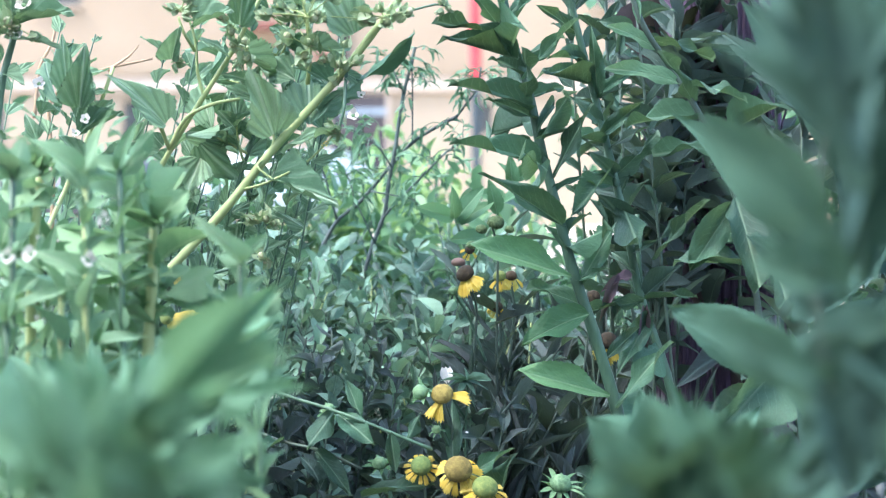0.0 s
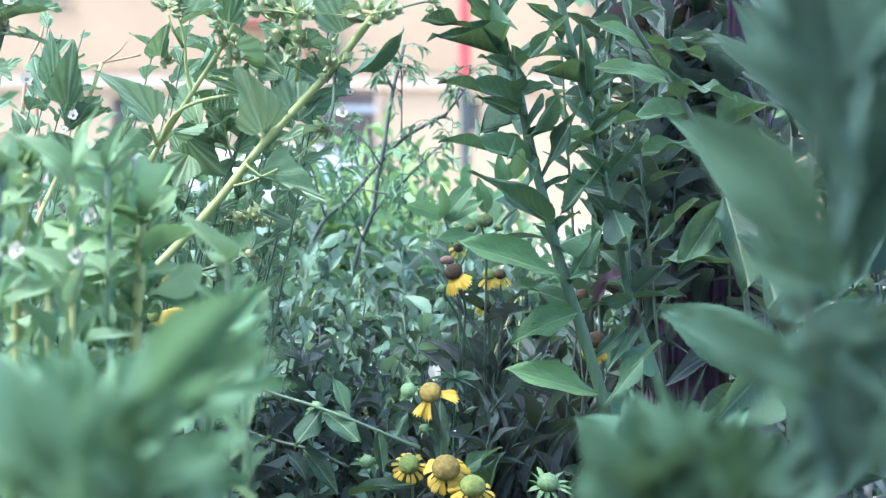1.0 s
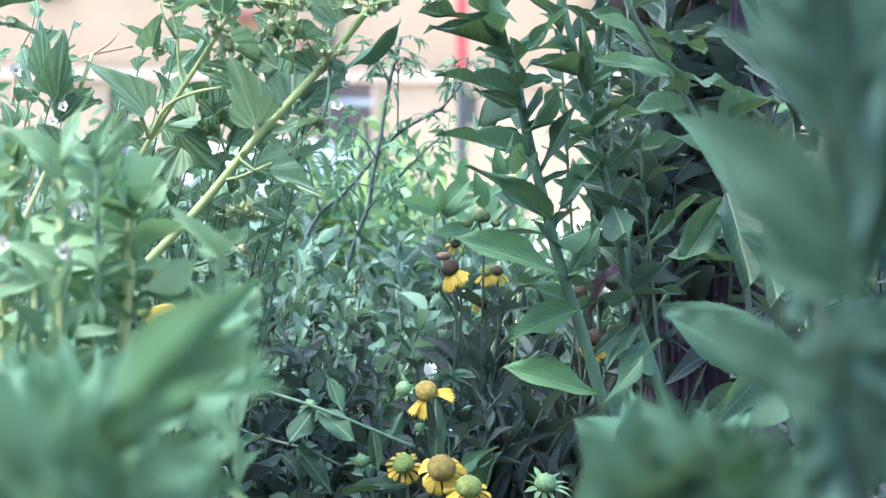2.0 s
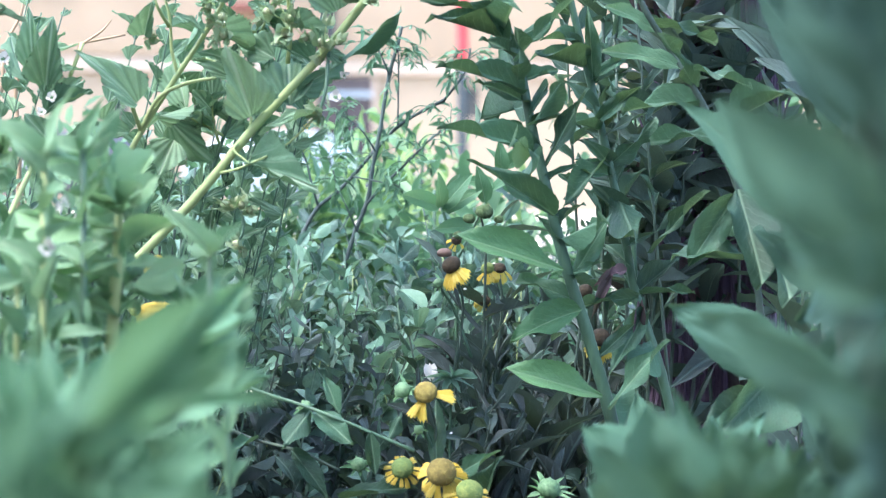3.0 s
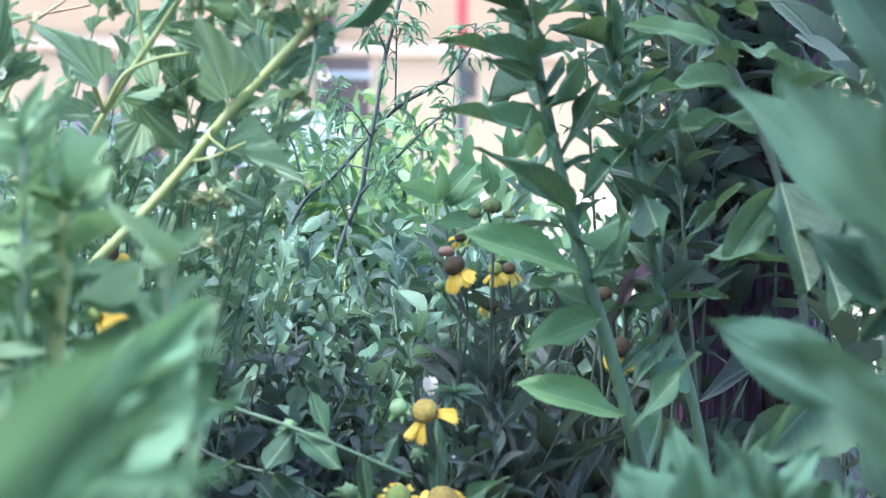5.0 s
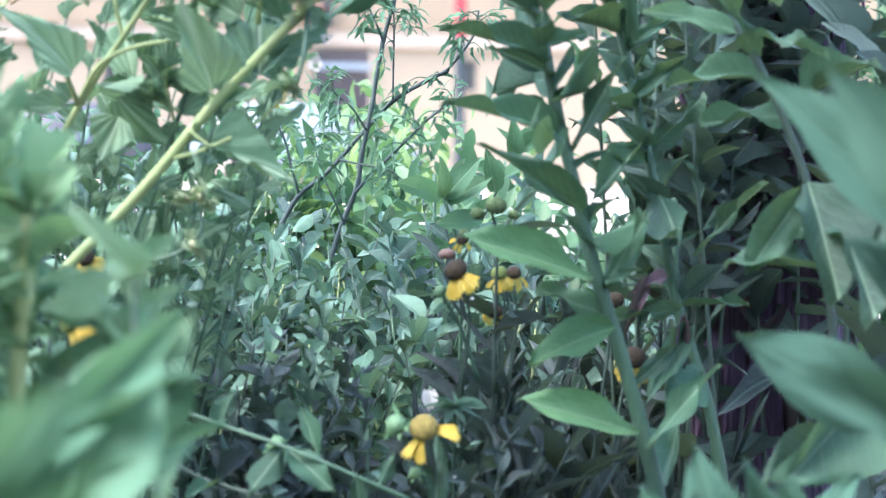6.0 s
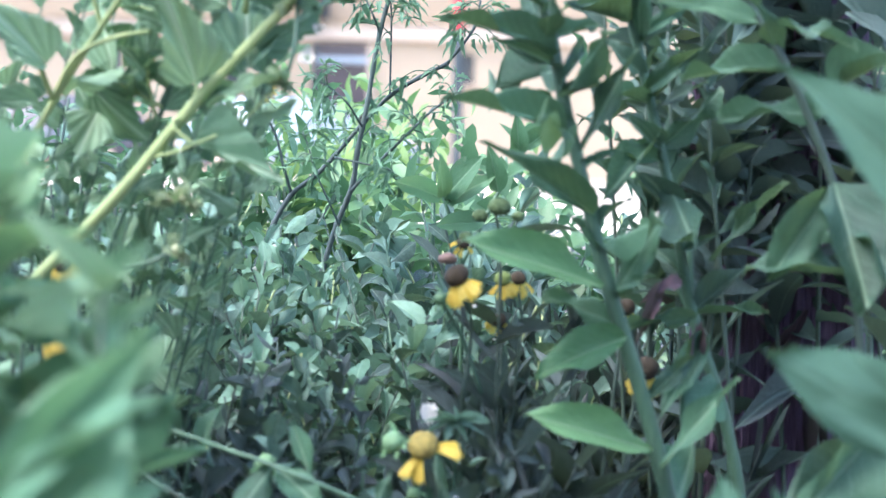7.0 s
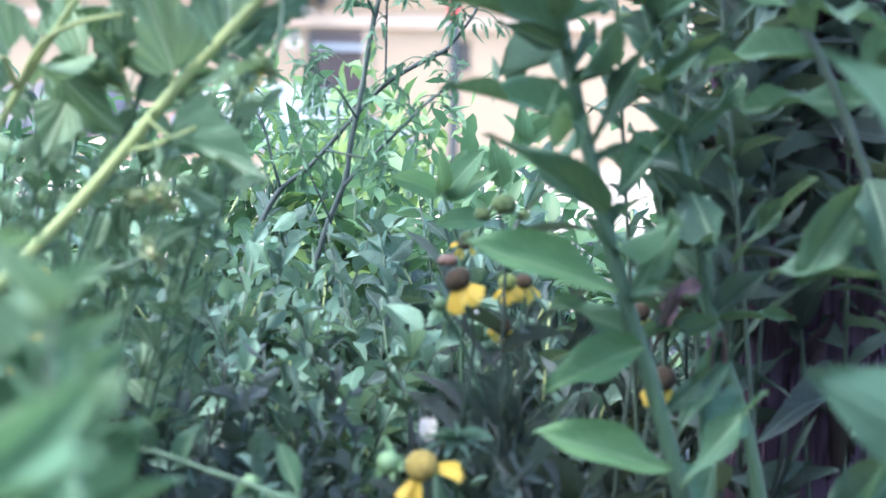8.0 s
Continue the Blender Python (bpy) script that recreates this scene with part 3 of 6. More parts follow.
def build_post():
    at = (0.560, 42.013, 0.800)
    pole = thing("street_post", (at[0], at[1], 0), "round street post, red above and blue-grey below", "post")
    part("lower_shaft", tube("lower_shaft", [(at[0], at[1], 0), (at[0], at[1], 1.2), (at[0] - 0.02, at[1], 2.55)], 0.088, 0.084, M_POLE, 14), pole, None, "blue-grey painted shaft")
    part("upper_shaft", tube("upper_shaft", [(at[0] - 0.02, at[1], 2.55), (at[0] - 0.02, at[1], 3.2), (at[0] - 0.03, at[1], 4.6)], 0.098, 0.094, M_RED, 14), pole, None, "red painted sleeve")
    part("foot", tube("foot", [(at[0], at[1], 0), (at[0], at[1], 0.06), (at[0], at[1], 0.12)], 0.16, 0.15, M_POLE, 14), pole)


build_post()


def build_car(at, length, paint, label, flip=False):
    """A hatchback seen from its side: body, glass house, wheels, bumpers, lamps."""
    car = thing("car", at, label, "car", "parked cars")
    way = -1 if flip else 1
    half = 0.82

    def loft(name, profile, inset, material):
        verts, faces = [], []
        n = len(profile)
        for y, k in ((-half, inset), (-half + 0.12, 0.0), (half - 0.12, 0.0), (half, inset)):
            for x, z in profile:
                cx = 0.5
                verts.append((way * (cx + (x - cx) * (1 - k) - 0.5) * length, y, 0.9 + (z - 0.9) * (1 - k)))
        for i in range(3):
            for k in range(n):
                a, b = i * n + k, i * n + (k + 1) % n
                faces.append((a, b, b + n, a + n))
        faces.append(tuple(range(n))[::-1])
        faces.append(tuple(range(3 * n, 4 * n)))
        return part(name, mesh_of(name, verts, faces, material), car, Matrix.Translation(at))

    loft("body", [(0.0, 0.35), (0.01, 0.62), (0.05, 0.78), (0.24, 0.92), (0.36, 1.36), (0.44, 1.45), (0.72, 1.46), (0.86, 1.38), (0.95, 0.98), (1.0, 0.85), (1.0, 0.35), (0.93, 0.25), (0.06, 0.25)], 0.03, paint)
    for a, b, c, d in ((0.29, 0.37, 0.52, 0.51), (0.535, 0.53, 0.72, 0.74), (0.74, 0.755, 0.84, 0.90)):
        for side in (-1, 1):
            y = side * (half + 0.004)
            quad = [(way * (a - 0.5) * length, y, 0.95), (way * (b - 0.5) * length, y * 0.97, 1.34), (way * (c - 0.5) * length, y * 0.97, 1.36), (way * (d - 0.5) * length, y, 0.97)]
            quad += [(x, yy * 0.97, z) for x, yy, z in quad]
            part("side_window", mesh_of("side_window", quad, [(0, 1, 2, 3), (7, 6, 5, 4), (0, 4, 5, 1), (1, 5, 6, 2), (2, 6, 7, 3), (3, 7, 4, 0)], M_GLASS, False), car, Matrix.Translation(at))
    for x in (0.19, 0.81):
        for side in (-1, 1):
            hub = Vector(at) + Vector(((x - 0.5) * length, side * (half - 0.08), 0.31))
            wheel = part("wheel", tube("wheel", [(0, -0.1, 0), (0, 0, 0), (0, 0.1, 0)], 0.31, 0.31, M_RUBBER, 20, 2), car, Matrix.Translation(hub))
            part("rim", tube("rim", [(0, -0.115, 0), (0, 0, 0), (0, 0.115, 0)], 0.19, 0.19, M_BAND, 12, 2), wheel, Matrix.Translation(hub))
    box("front_bumper", (0.12, 1.5, 0.2), (at[0] - way * (0.5 * length + 0.02), at[1], 0.45), M_POLE, car, 0.03)
    box("rear_bumper", (0.12, 1.5, 0.2), (at[0] + way * (0.5 * length + 0.02), at[1], 0.45), M_POLE, car, 0.03)
    for side in (-1, 1):
        box("headlight", (0.08, 0.3, 0.14), (at[0] - way * (0.5 * length - 0.08), at[1] + side * 0.55, 0.68), M_BAND, car, 0.02)
        box("tail_light", (0.08, 0.2, 0.2), (at[0] + way * (0.5 * length - 0.03), at[1] + side * 0.6, 0.85), M_RED, car, 0.02)


build_car((-2.25, 46, 0), 4.3, M_CAR, "pale blue hatchback parked before the house", True)
build_car((-7.1, 47, 0), 4.3, M_CAR_DARK, "dark blue hatchback parked before the house")


def build_bush(at, high, wide, count, size, kind_material, label, seed, name="shrub"):
    """A shrub: a few limbs and a crown of many single leaves."""
    rnd = random.Random(seed)
    bush = thing(name, (at[0], at[1], 0), label, "shrub", "shrubs behind the bed")
    heads = []
    for k in range(7):
        tip = Vector((at[0] + rnd.uniform(-0.45, 0.45) * wide, at[1] + rnd.uniform(-0.3, 0.3) * wide, high * rnd.uniform(0.86, 0.99)))
        root = Vector((at[0] + rnd.uniform(-0.04, 0.04), at[1] + rnd.uniform(-0.03, 0.03), 0))
        stem(bush, [root, root.lerp(tip, 0.5) + Vector((rnd.uniform(-0.03, 0.03), 0, 0)), tip], 0.005, 0.0015, M_STEM, "limb", 6)
        heads.append((root, tip))
    verts, faces = [], []
    for k in range(count):
        root, tip = heads[k % 7]
        f = rnd.uniform(0.45, 1.02)
        c = root.lerp(tip, f) + Vector((rnd.gauss(0, 1), rnd.gauss(0, 1), rnd.gauss(0, 0.7))) * wide * 0.16
        way = Vector((rnd.gauss(0, 1), rnd.gauss(0, 1), rnd.uniform(0, 1.6))).normalized()
        side = way.cross(Vector((rnd.gauss(0, 0.4), rnd.gauss(0, 0.4), 1))).normalized()
        up = side.cross(way)
        s = size * rnd.uniform(0.6, 1.25)
        b = len(verts)
        for y, x, z in ((0, 0, 0), (0.35, 0.19, 0.05), (0.7, 0.15, 0.03), (1, 0, -0.12), (0.7, -0.15, 0.03), (0.35, -0.19, 0.05), (0.5, 0, 0)):
            verts.append(c + s * (y * way + x * side + z * up))
        for i, j in ((0, 1), (1, 2), (2, 3), (3, 4), (4, 5), (5, 0)):
            faces.append((b + 6, b + i, b + j))
    me = mesh_of("crown", verts, faces, kind_material)
    part("crown", me, bush)
    return bush


def crown_material(name, a, b):
    n = Nodes(name)
    tone = n.add("NewGeometry").outputs["Random Per Island"]
    col = n.mix(tone, rgb(*a), rgb(*b))
    grain = n.noise(300.0, 2.0)
    col = n.mix(n.math("MULTIPLY", grain, 0.4), col, rgb(*(0.6 * c for c in a)))
    face = n.add("BsdfPrincipled", Base_Color=col, Roughness=0.45, Normal=n.bump(grain, 0.3))
    thin = n.add("BsdfTranslucent", Color=col)
    both = n.add("MixShader", **{"0": 0.35})
    n.put(both, "1", face.outputs[0])
    n.put(both, "2", thin.outputs[0])
    return n.close(both.outputs[0])


M_CROWN = crown_material("crown_leaf", (0.066, 0.170, 0.080), (0.200, 0.380, 0.180))
M_CROWN_LIGHT = crown_material("light_crown_leaf", (0.140, 0.300, 0.100), (0.360, 0.540, 0.180))
BUSHES = [
    ((-0.052, 2.751, 0.800), 0.877, 0.15, 900, M_CROWN_LIGHT, "bright green leafy shrub behind the bed"),
    ((-0.087, 2.500, 0.749), 0.831, 0.22, 1500, M_CROWN_LIGHT, "bright green leafy shrub behind the bed"),
    ((-0.060, 2.801, 0.800), 0.862, 0.10, 600, M_CROWN_LIGHT, "bright green leafy shrub behind the bed"),
    ((0.079, 2.901, 0.800), 0.808, 0.08, 260, M_CROWN_LIGHT, "yellow-green shrub behind the bed"),
    ((0.040, 2.601, 0.800), 0.778, 0.12, 500, M_CROWN, "mid-green leafy shrub behind the bed"),
    ((-0.024, 2.399, 0.724), 0.797, 0.24, 1500, M_CROWN, "mid-green leafy shrub behind the bed"),
    ((-0.145, 2.450, 0.750), 0.822, 0.24, 1500, M_CROWN, "mid-green leafy shrub behind the bed"),
    ((-0.216, 2.500, 0.761), 0.811, 0.22, 1300, M_CROWN, "mid-green leafy shrub behind the bed"),
    ((-0.289, 2.500, 0.772), 0.822, 0.24, 1300, M_CROWN, "mid-green leafy shrub behind the bed"),
    ((-0.373, 2.500, 0.772), 0.834, 0.26, 1300, M_CROWN, "mid-green leafy shrub behind the bed"),
    ((-0.452, 2.500, 0.772), 0.839, 0.26, 1300, M_CROWN, "mid-green leafy shrub behind the bed"),
    ((0.099, 2.498, 0.693), 0.744, 0.20, 1300, M_CROWN, "mid-green leafy shrub behind the bed"),
    ((0.176, 2.548, 0.691), 0.743, 0.22, 1300, M_CROWN, "mid-green leafy shrub behind the bed"),
    ((0.349, 2.601, 0.818), 1.028, 0.30, 2200, M_CROWN, "mid-green leafy shrub behind the bed"),
    ((0.454, 2.601, 0.818), 1.028, 0.30, 2200, M_CROWN, "mid-green leafy shrub behind the bed"),
]
for k, (at, high, wide, count, paint, label) in enumerate(BUSHES):
    build_bush(at, high, wide, count, 0.030, paint, label, k + 1)



def build_undergrowth():
    """A low tangle of leafy shoots under and behind the bed."""
    rnd = random.Random(31)
    verts, faces = [], []
    shape = ((0.0, 0.02, 0.0), (0.3, 0.10, 0.04), (0.6, 0.15, 0.02), (0.85, 0.09, -0.08))
    for k in range(4800):
        y = rnd.uniform(1.3, 3.6)
        x = rnd.uniform(-0.16, 0.16) * y + (rnd.uniform(-1.5, 1.5) if k % 5 < 2 else 0.0)
        top = rnd.uniform(0.25, 1.0) ** 0.5 * (0.53 + 0.04 * math.sin(9 * x) + 0.075 * (y - 1.75)) * min(1.0, 0.75 + 0.5 * max(y - 1.3, 0))
        axis = Vector((rnd.gauss(0, 0.35), rnd.gauss(0, 0.35), 1)).normalized()
        turn = rnd.uniform(0, 6.28)
        size = 0.030 * rnd.uniform(0.7, 1.25)
        for n in range(13):
            turn += 2.4
            base = Vector((x, y, top)) - axis * 0.0085 * n
            out = Vector((math.cos(turn), math.sin(turn), 0))
            rise = radians(20 + 6.5 * n + rnd.uniform(-15, 15))
            way = (math.cos(rise) * axis + math.sin(rise) * out).normalized()
            side = way.cross(axis + 0.3 * Vector((rnd.gauss(0, 1), rnd.gauss(0, 1), 0))).normalized()
            up = side.cross(way)
            s = size * rnd.uniform(0.7, 1.15)
            b = len(verts)
            for yy, xx, zz in shape:
                for u in (-1, 0, 1):
                    verts.append(base + s * (yy * way + u * xx * side + (zz + 0.5 * xx * abs(u)) * up))
            verts.append(base + s * (way - 0.16 * up))
            for i in range(3):
                for j in range(2):
                    q = b + 3 * i + j
                    faces.append((q, q + 1, q + 4, q + 3))
            faces.append((b + 9, b + 10, b + 12))
            faces.append((b + 10, b + 11, b + 12))
    # purplish shade between the plants is put into this leaf colour
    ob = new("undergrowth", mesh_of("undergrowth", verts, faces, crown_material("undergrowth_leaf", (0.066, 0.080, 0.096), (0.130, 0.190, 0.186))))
    tagged(ob, "low tangle of leaves over the soil, coloured dim for shade", "undergrowth", "", "stuff")


build_undergrowth()

# ---- the bed: tall plants with long leaves ----
FRONT, UPWARD, LEFTWARD, RIGHTWARD = (0.0, -0.95, 0.3), (0.0, -0.66, 0.75), (-0.6, -0.75, 0.3), (0.6, -0.75, 0.3)
OPEN = (0.05, -0.9, 0.43)
SHADY = (0.1, -0.3, -0.4)
HANGING = (0.35, -0.9, -0.25)


def fill_stem(p, points, count, kind, seed, low, size):
    """Further leaves along a stem, most of them rising on either side of it."""
    rnd = random.Random(seed)
    line = smooth_line(points, 8)
    for k in range(count):
        at = line[int((len(line) - 1) * (low + (1 - low) * k / count))]
        side = 1 if k % 2 else -1
        way = Vector((side * rnd.uniform(0.35, 1.0), rnd.uniform(-0.7, 0.5), rnd.uniform(0.25, 1.1))).normalized()
        length = size * rnd.uniform(0.6, 1.1)
        leaf(p, kind, at, at + way * length, length * rnd.uniform(0.36, 0.46), (-0.5 * side, -0.8, rnd.uniform(-0.2, 0.7)))


def build_tall_plant():
    p = thing("tall_plant", (0.132, 1.695, 0.582), "tall green plant with long toothed lance-shaped leaves", "plant", "tall leafy plants")
    root = p.matrix_basis.translation
    p.matrix_basis.translation.z = 0
    stem(p, [(root[0] + 0.03, root[1], 0.0), (0.128, 1.695, 0.597), (0.117, 1.697, 0.651), (0.102, 1.698, 0.701), (0.087, 1.699, 0.746), (0.077, 1.700, 0.785), (0.065, 1.701, 0.831), (0.057, 1.702, 0.869), (0.046, 1.703, 0.903), (0.037, 1.704, 0.949)], 0.0046, 0.0025, ridge=0.18)
    fill_stem(p, [(0.128, 1.695, 0.597), (0.117, 1.697, 0.651), (0.102, 1.698, 0.701), (0.087, 1.699, 0.746), (0.077, 1.700, 0.785), (0.065, 1.701, 0.831), (0.057, 1.702, 0.869), (0.046, 1.703, 0.903), (0.037, 1.704, 0.949)], 15, TALL, 71, 0.30, 0.038)
    leaf(p, BRIGHT, (0.112, 1.687, 0.659), (0.051, 1.665, 0.679), 0.0262, OPEN, 0, label="broad bright green leaf with toothed edge")
    leaf(p, TALL, (0.117, 1.687, 0.651), (0.150, 1.678, 0.698), 0.0232, LEFTWARD, 1)
    leaf(p, BRIGHT, (0.098, 1.688, 0.714), (0.055, 1.664, 0.703), 0.0200, (0.25, -0.7, 0.75), 2)
    leaf(p, TALL, (0.109, 1.698, 0.682), (0.135, 1.708, 0.706), 0.0152, FRONT, 2)
    leaf(p, BRIGHT, (0.086, 1.689, 0.739), (0.019, 1.660, 0.763), 0.0292, OPEN, 0)
    leaf(p, TALL, (0.092, 1.699, 0.733), (0.116, 1.690, 0.776), 0.0192, FRONT, 1)
    leaf(p, TALL, (0.080, 1.690, 0.774), (0.030, 1.661, 0.810), 0.0205, (0.2, -0.7, 0.2), 2)
    leaf(p, TALL, (0.083, 1.699, 0.758), (0.110, 1.660, 0.774), 0.0172, UPWARD, 3)
    leaf(p, TALL, (0.065, 1.691, 0.812), (0.011, 1.661, 0.836), 0.0165, UPWARD, 2)
    leaf(p, TALL, (0.075, 1.701, 0.806), (0.097, 1.682, 0.855), 0.0192, (-0.5, -0.6, -0.2), 1)
    leaf(p, TALL, (0.059, 1.692, 0.851), (0.010, 1.662, 0.874), 0.0152, UPWARD, 2)
    leaf(p, TALL, (0.065, 1.691, 0.832), (0.084, 1.662, 0.863), 0.0126, LEFTWARD, 3)
    leaf(p, TALL, (0.063, 1.691, 0.836), (0.078, 1.722, 0.864), 0.0112, FRONT, 2)
    leaf(p, TALL, (0.050, 1.693, 0.885), (0.000, 1.663, 0.900), 0.0159, UPWARD, 0)
    leaf(p, TALL, (0.054, 1.692, 0.872), (0.086, 1.673, 0.913), 0.0126, (-0.4, -0.7, 0.3), 1)
    leaf(p, TALL, (0.046, 1.693, 0.897), (-0.003, 1.663, 0.914), 0.0112, UPWARD, 1)
    leaf(p, TALL, (0.046, 1.693, 0.889), (0.049, 1.623, 0.907), 0.0205, FRONT, 0)
    leaf(p, TALL, (0.036, 1.693, 0.910), (0.016, 1.664, 0.934), 0.0152, FRONT, 1)
    leaf(p, TALL, (0.044, 1.693, 0.903), (0.061, 1.684, 0.936), 0.0132, LEFTWARD, 2)
    leaf(p, TALL, (0.054, 1.702, 0.867), (0.043, 1.743, 0.894), 0.0106, SHADY, 2)
    leaf(p, TALL, (0.068, 1.711, 0.815), (0.059, 1.750, 0.788), 0.0112, SHADY, 2)
    leaf(p, TALL, (0.062, 1.712, 0.844), (0.031, 1.801, 0.834), 0.0099, SHADY, 3)
    leaf(p, TALL, (0.040, 1.693, 0.918), (0.032, 1.664, 0.949), 0.0132, FRONT, 0)
    leaf(p, TALL, (0.055, 1.682, 0.860), (0.058, 1.643, 0.889), 0.0119, RIGHTWARD, 1)
    leaf(p, TALL, (0.070, 1.681, 0.811), (0.051, 1.621, 0.824), 0.0086, UPWARD, 3)


build_tall_plant()


def build_second_plant():
    p = thing("tall_plant", (0.174, 1.795, 0.569), "tall green plant with crumpled and withered lower leaves", "plant", "tall leafy plants")
    p.matrix_basis.translation.z = 0
    x, y = p.matrix_basis.translation[:2]
    stem(p, [(x + 0.02, y, 0), (0.172, 1.796, 0.602), (0.160, 1.797, 0.666), (0.142, 1.799, 0.719), (0.132, 1.790, 0.764), (0.119, 1.791, 0.820), (0.107, 1.792, 0.868), (0.092, 1.784, 0.924), (0.086, 1.785, 0.960)], 0.0035, 0.0023)
    fill_stem(p, [(0.172, 1.796, 0.602), (0.160, 1.797, 0.666), (0.142, 1.799, 0.719), (0.132, 1.790, 0.764), (0.119, 1.791, 0.820), (0.107, 1.792, 0.868), (0.092, 1.784, 0.924), (0.086, 1.785, 0.960)], 15, TALL_DIM, 72, 0.25, 0.036)
    stem(p, [(x + 0.03, y, 0), (0.165, 1.807, 0.653), (0.145, 1.808, 0.710), (0.141, 1.809, 0.751), (0.140, 1.810, 0.780)], 0.0023, 0.0015)
    leaf(p, TALL, (0.110, 1.792, 0.864), (0.105, 1.763, 0.909), 0.0162, FRONT, 1)
    leaf(p, TALL, (0.127, 1.790, 0.788), (0.136, 1.740, 0.759), 0.0327, FRONT, 3, label="crumpled grey-green leaf")
    leaf(p, TALL, (0.151, 1.789, 0.748), (0.181, 1.760, 0.792), 0.0146, (-0.5, -0.7, 0.4), 1)
    leaf(p, TALL, (0.120, 1.791, 0.812), (0.089, 1.750, 0.780), 0.0269, UPWARD, 0)
    leaf(p, TALL, (0.113, 1.791, 0.836), (0.137, 1.762, 0.859), 0.0177, FRONT, 2)
    leaf(p, TALL, (0.105, 1.792, 0.872), (0.069, 1.753, 0.881), 0.0162, UPWARD, 0)
    leaf(p, TALL, (0.101, 1.793, 0.889), (0.076, 1.763, 0.895), 0.0154, UPWARD, 2)
    leaf(p, TALL, (0.095, 1.793, 0.909), (0.070, 1.764, 0.927), 0.0154, FRONT, 1)
    leaf(p, TALL, (0.092, 1.794, 0.925), (0.108, 1.774, 0.951), 0.0154, FRONT, 1)
    leaf(p, TALL, (0.123, 1.791, 0.808), (0.155, 1.781, 0.836), 0.0177, SHADY, 1)
    leaf(p, TALL, (0.115, 1.791, 0.830), (0.089, 1.771, 0.838), 0.0177, UPWARD, 0)
    leaf(p, TALL, (0.125, 1.791, 0.800), (0.094, 1.771, 0.804), 0.0192, UPWARD, 2)
    leaf(p, TALL, (0.107, 1.792, 0.864), (0.135, 1.783, 0.884), 0.0131, FRONT, 2)
    leaf(p, DRY, (0.124, 1.769, 0.738), (0.111, 1.758, 0.711), 0.0077, FRONT, 1, label="withered dark purple hanging leaf")
    leaf(p, DRY, (0.133, 1.769, 0.736), (0.116, 1.759, 0.737), 0.0077, UPWARD, 1)
    leaf(p, TALL, (0.142, 1.779, 0.718), (0.097, 1.758, 0.715), 0.0077, UPWARD, 1)
    leaf(p, TALL, (0.143, 1.779, 0.720), (0.178, 1.769, 0.726), 0.0085, UPWARD, 2)
    leaf(p, TALL, (0.147, 1.778, 0.708), (0.122, 1.737, 0.673), 0.0215, FRONT, 2)
    leaf(p, TALL, (0.155, 1.778, 0.684), (0.121, 1.697, 0.641), 0.0238, LEFTWARD, 1)
    leaf(p, DRY, (0.143, 1.778, 0.714), (0.140, 1.757, 0.677), 0.0085, FRONT, 2)


build_second_plant()


def build_third_plant():
    p = thing("tall_plant", (0.204, 1.655, 0.587), "tall leaning plant with slim pale green leaves", "plant", "tall leafy plants")
    p.matrix_basis.translation.z = 0
    x, y = p.matrix_basis.translation[:2]
    stem(p, [(x + 0.02, y, 0), (0.214, 1.678, 0.683), (0.199, 1.680, 0.781), (0.173, 1.672, 0.843), (0.151, 1.672, 0.879), (0.133, 1.663, 0.905), (0.120, 1.664, 0.938)], 0.0024, 0.0017, M_STEM_SHADE)
    leaf(p, PALE, (0.143, 1.673, 0.890), (0.115, 1.653, 0.911), 0.0092, UPWARD, 1)
    leaf(p, PALE, (0.158, 1.672, 0.868), (0.113, 1.653, 0.886), 0.0092, UPWARD, 1)
    leaf(p, TALL, (0.166, 1.672, 0.856), (0.146, 1.643, 0.889), 0.0115, RIGHTWARD, 1)
    leaf(p, TALL, (0.129, 1.663, 0.908), (0.125, 1.664, 0.938), 0.0085, FRONT, 1)
    leaf(p, TALL, (0.171, 1.672, 0.845), (0.121, 1.702, 0.848), 0.0169, UPWARD, 2)
    leaf(p, TALL, (0.194, 1.671, 0.826), (0.140, 1.701, 0.827), 0.0138, UPWARD, 1)
    leaf(p, TALL, (0.165, 1.662, 0.867), (0.195, 1.622, 0.860), 0.0154, UPWARD, 1)
    leaf(p, TALL, (0.189, 1.661, 0.835), (0.219, 1.622, 0.855), 0.0131, UPWARD, 0)
    leaf(p, TALL, (0.138, 1.683, 0.898), (0.186, 1.703, 0.890), 0.0131, UPWARD, 1)
    leaf(p, TALL_BROAD, (0.194, 1.670, 0.789), (0.164, 1.659, 0.748), 0.0215, FRONT, 2)
    leaf(p, TALL, (0.203, 1.670, 0.770), (0.170, 1.690, 0.766), 0.0162, UPWARD, 3)
    leaf(p, TALL_BROAD, (0.208, 1.679, 0.747), (0.155, 1.679, 0.753), 0.0269, UPWARD, 0)
    leaf(p, TALL_BROAD, (0.194, 1.670, 0.792), (0.208, 1.629, 0.738), 0.0331, HANGING, 0)
    leaf(p, TALL_BROAD, (0.208, 1.660, 0.774), (0.222, 1.599, 0.732), 0.0292, HANGING, 0)
    leaf(p, TALL_BROAD, (0.230, 1.658, 0.692), (0.184, 1.617, 0.643), 0.0365, HANGING, 0)
    leaf(p, TALL, (0.205, 1.667, 0.661), (0.167, 1.627, 0.642), 0.0231, UPWARD, 2)


build_third_plant()


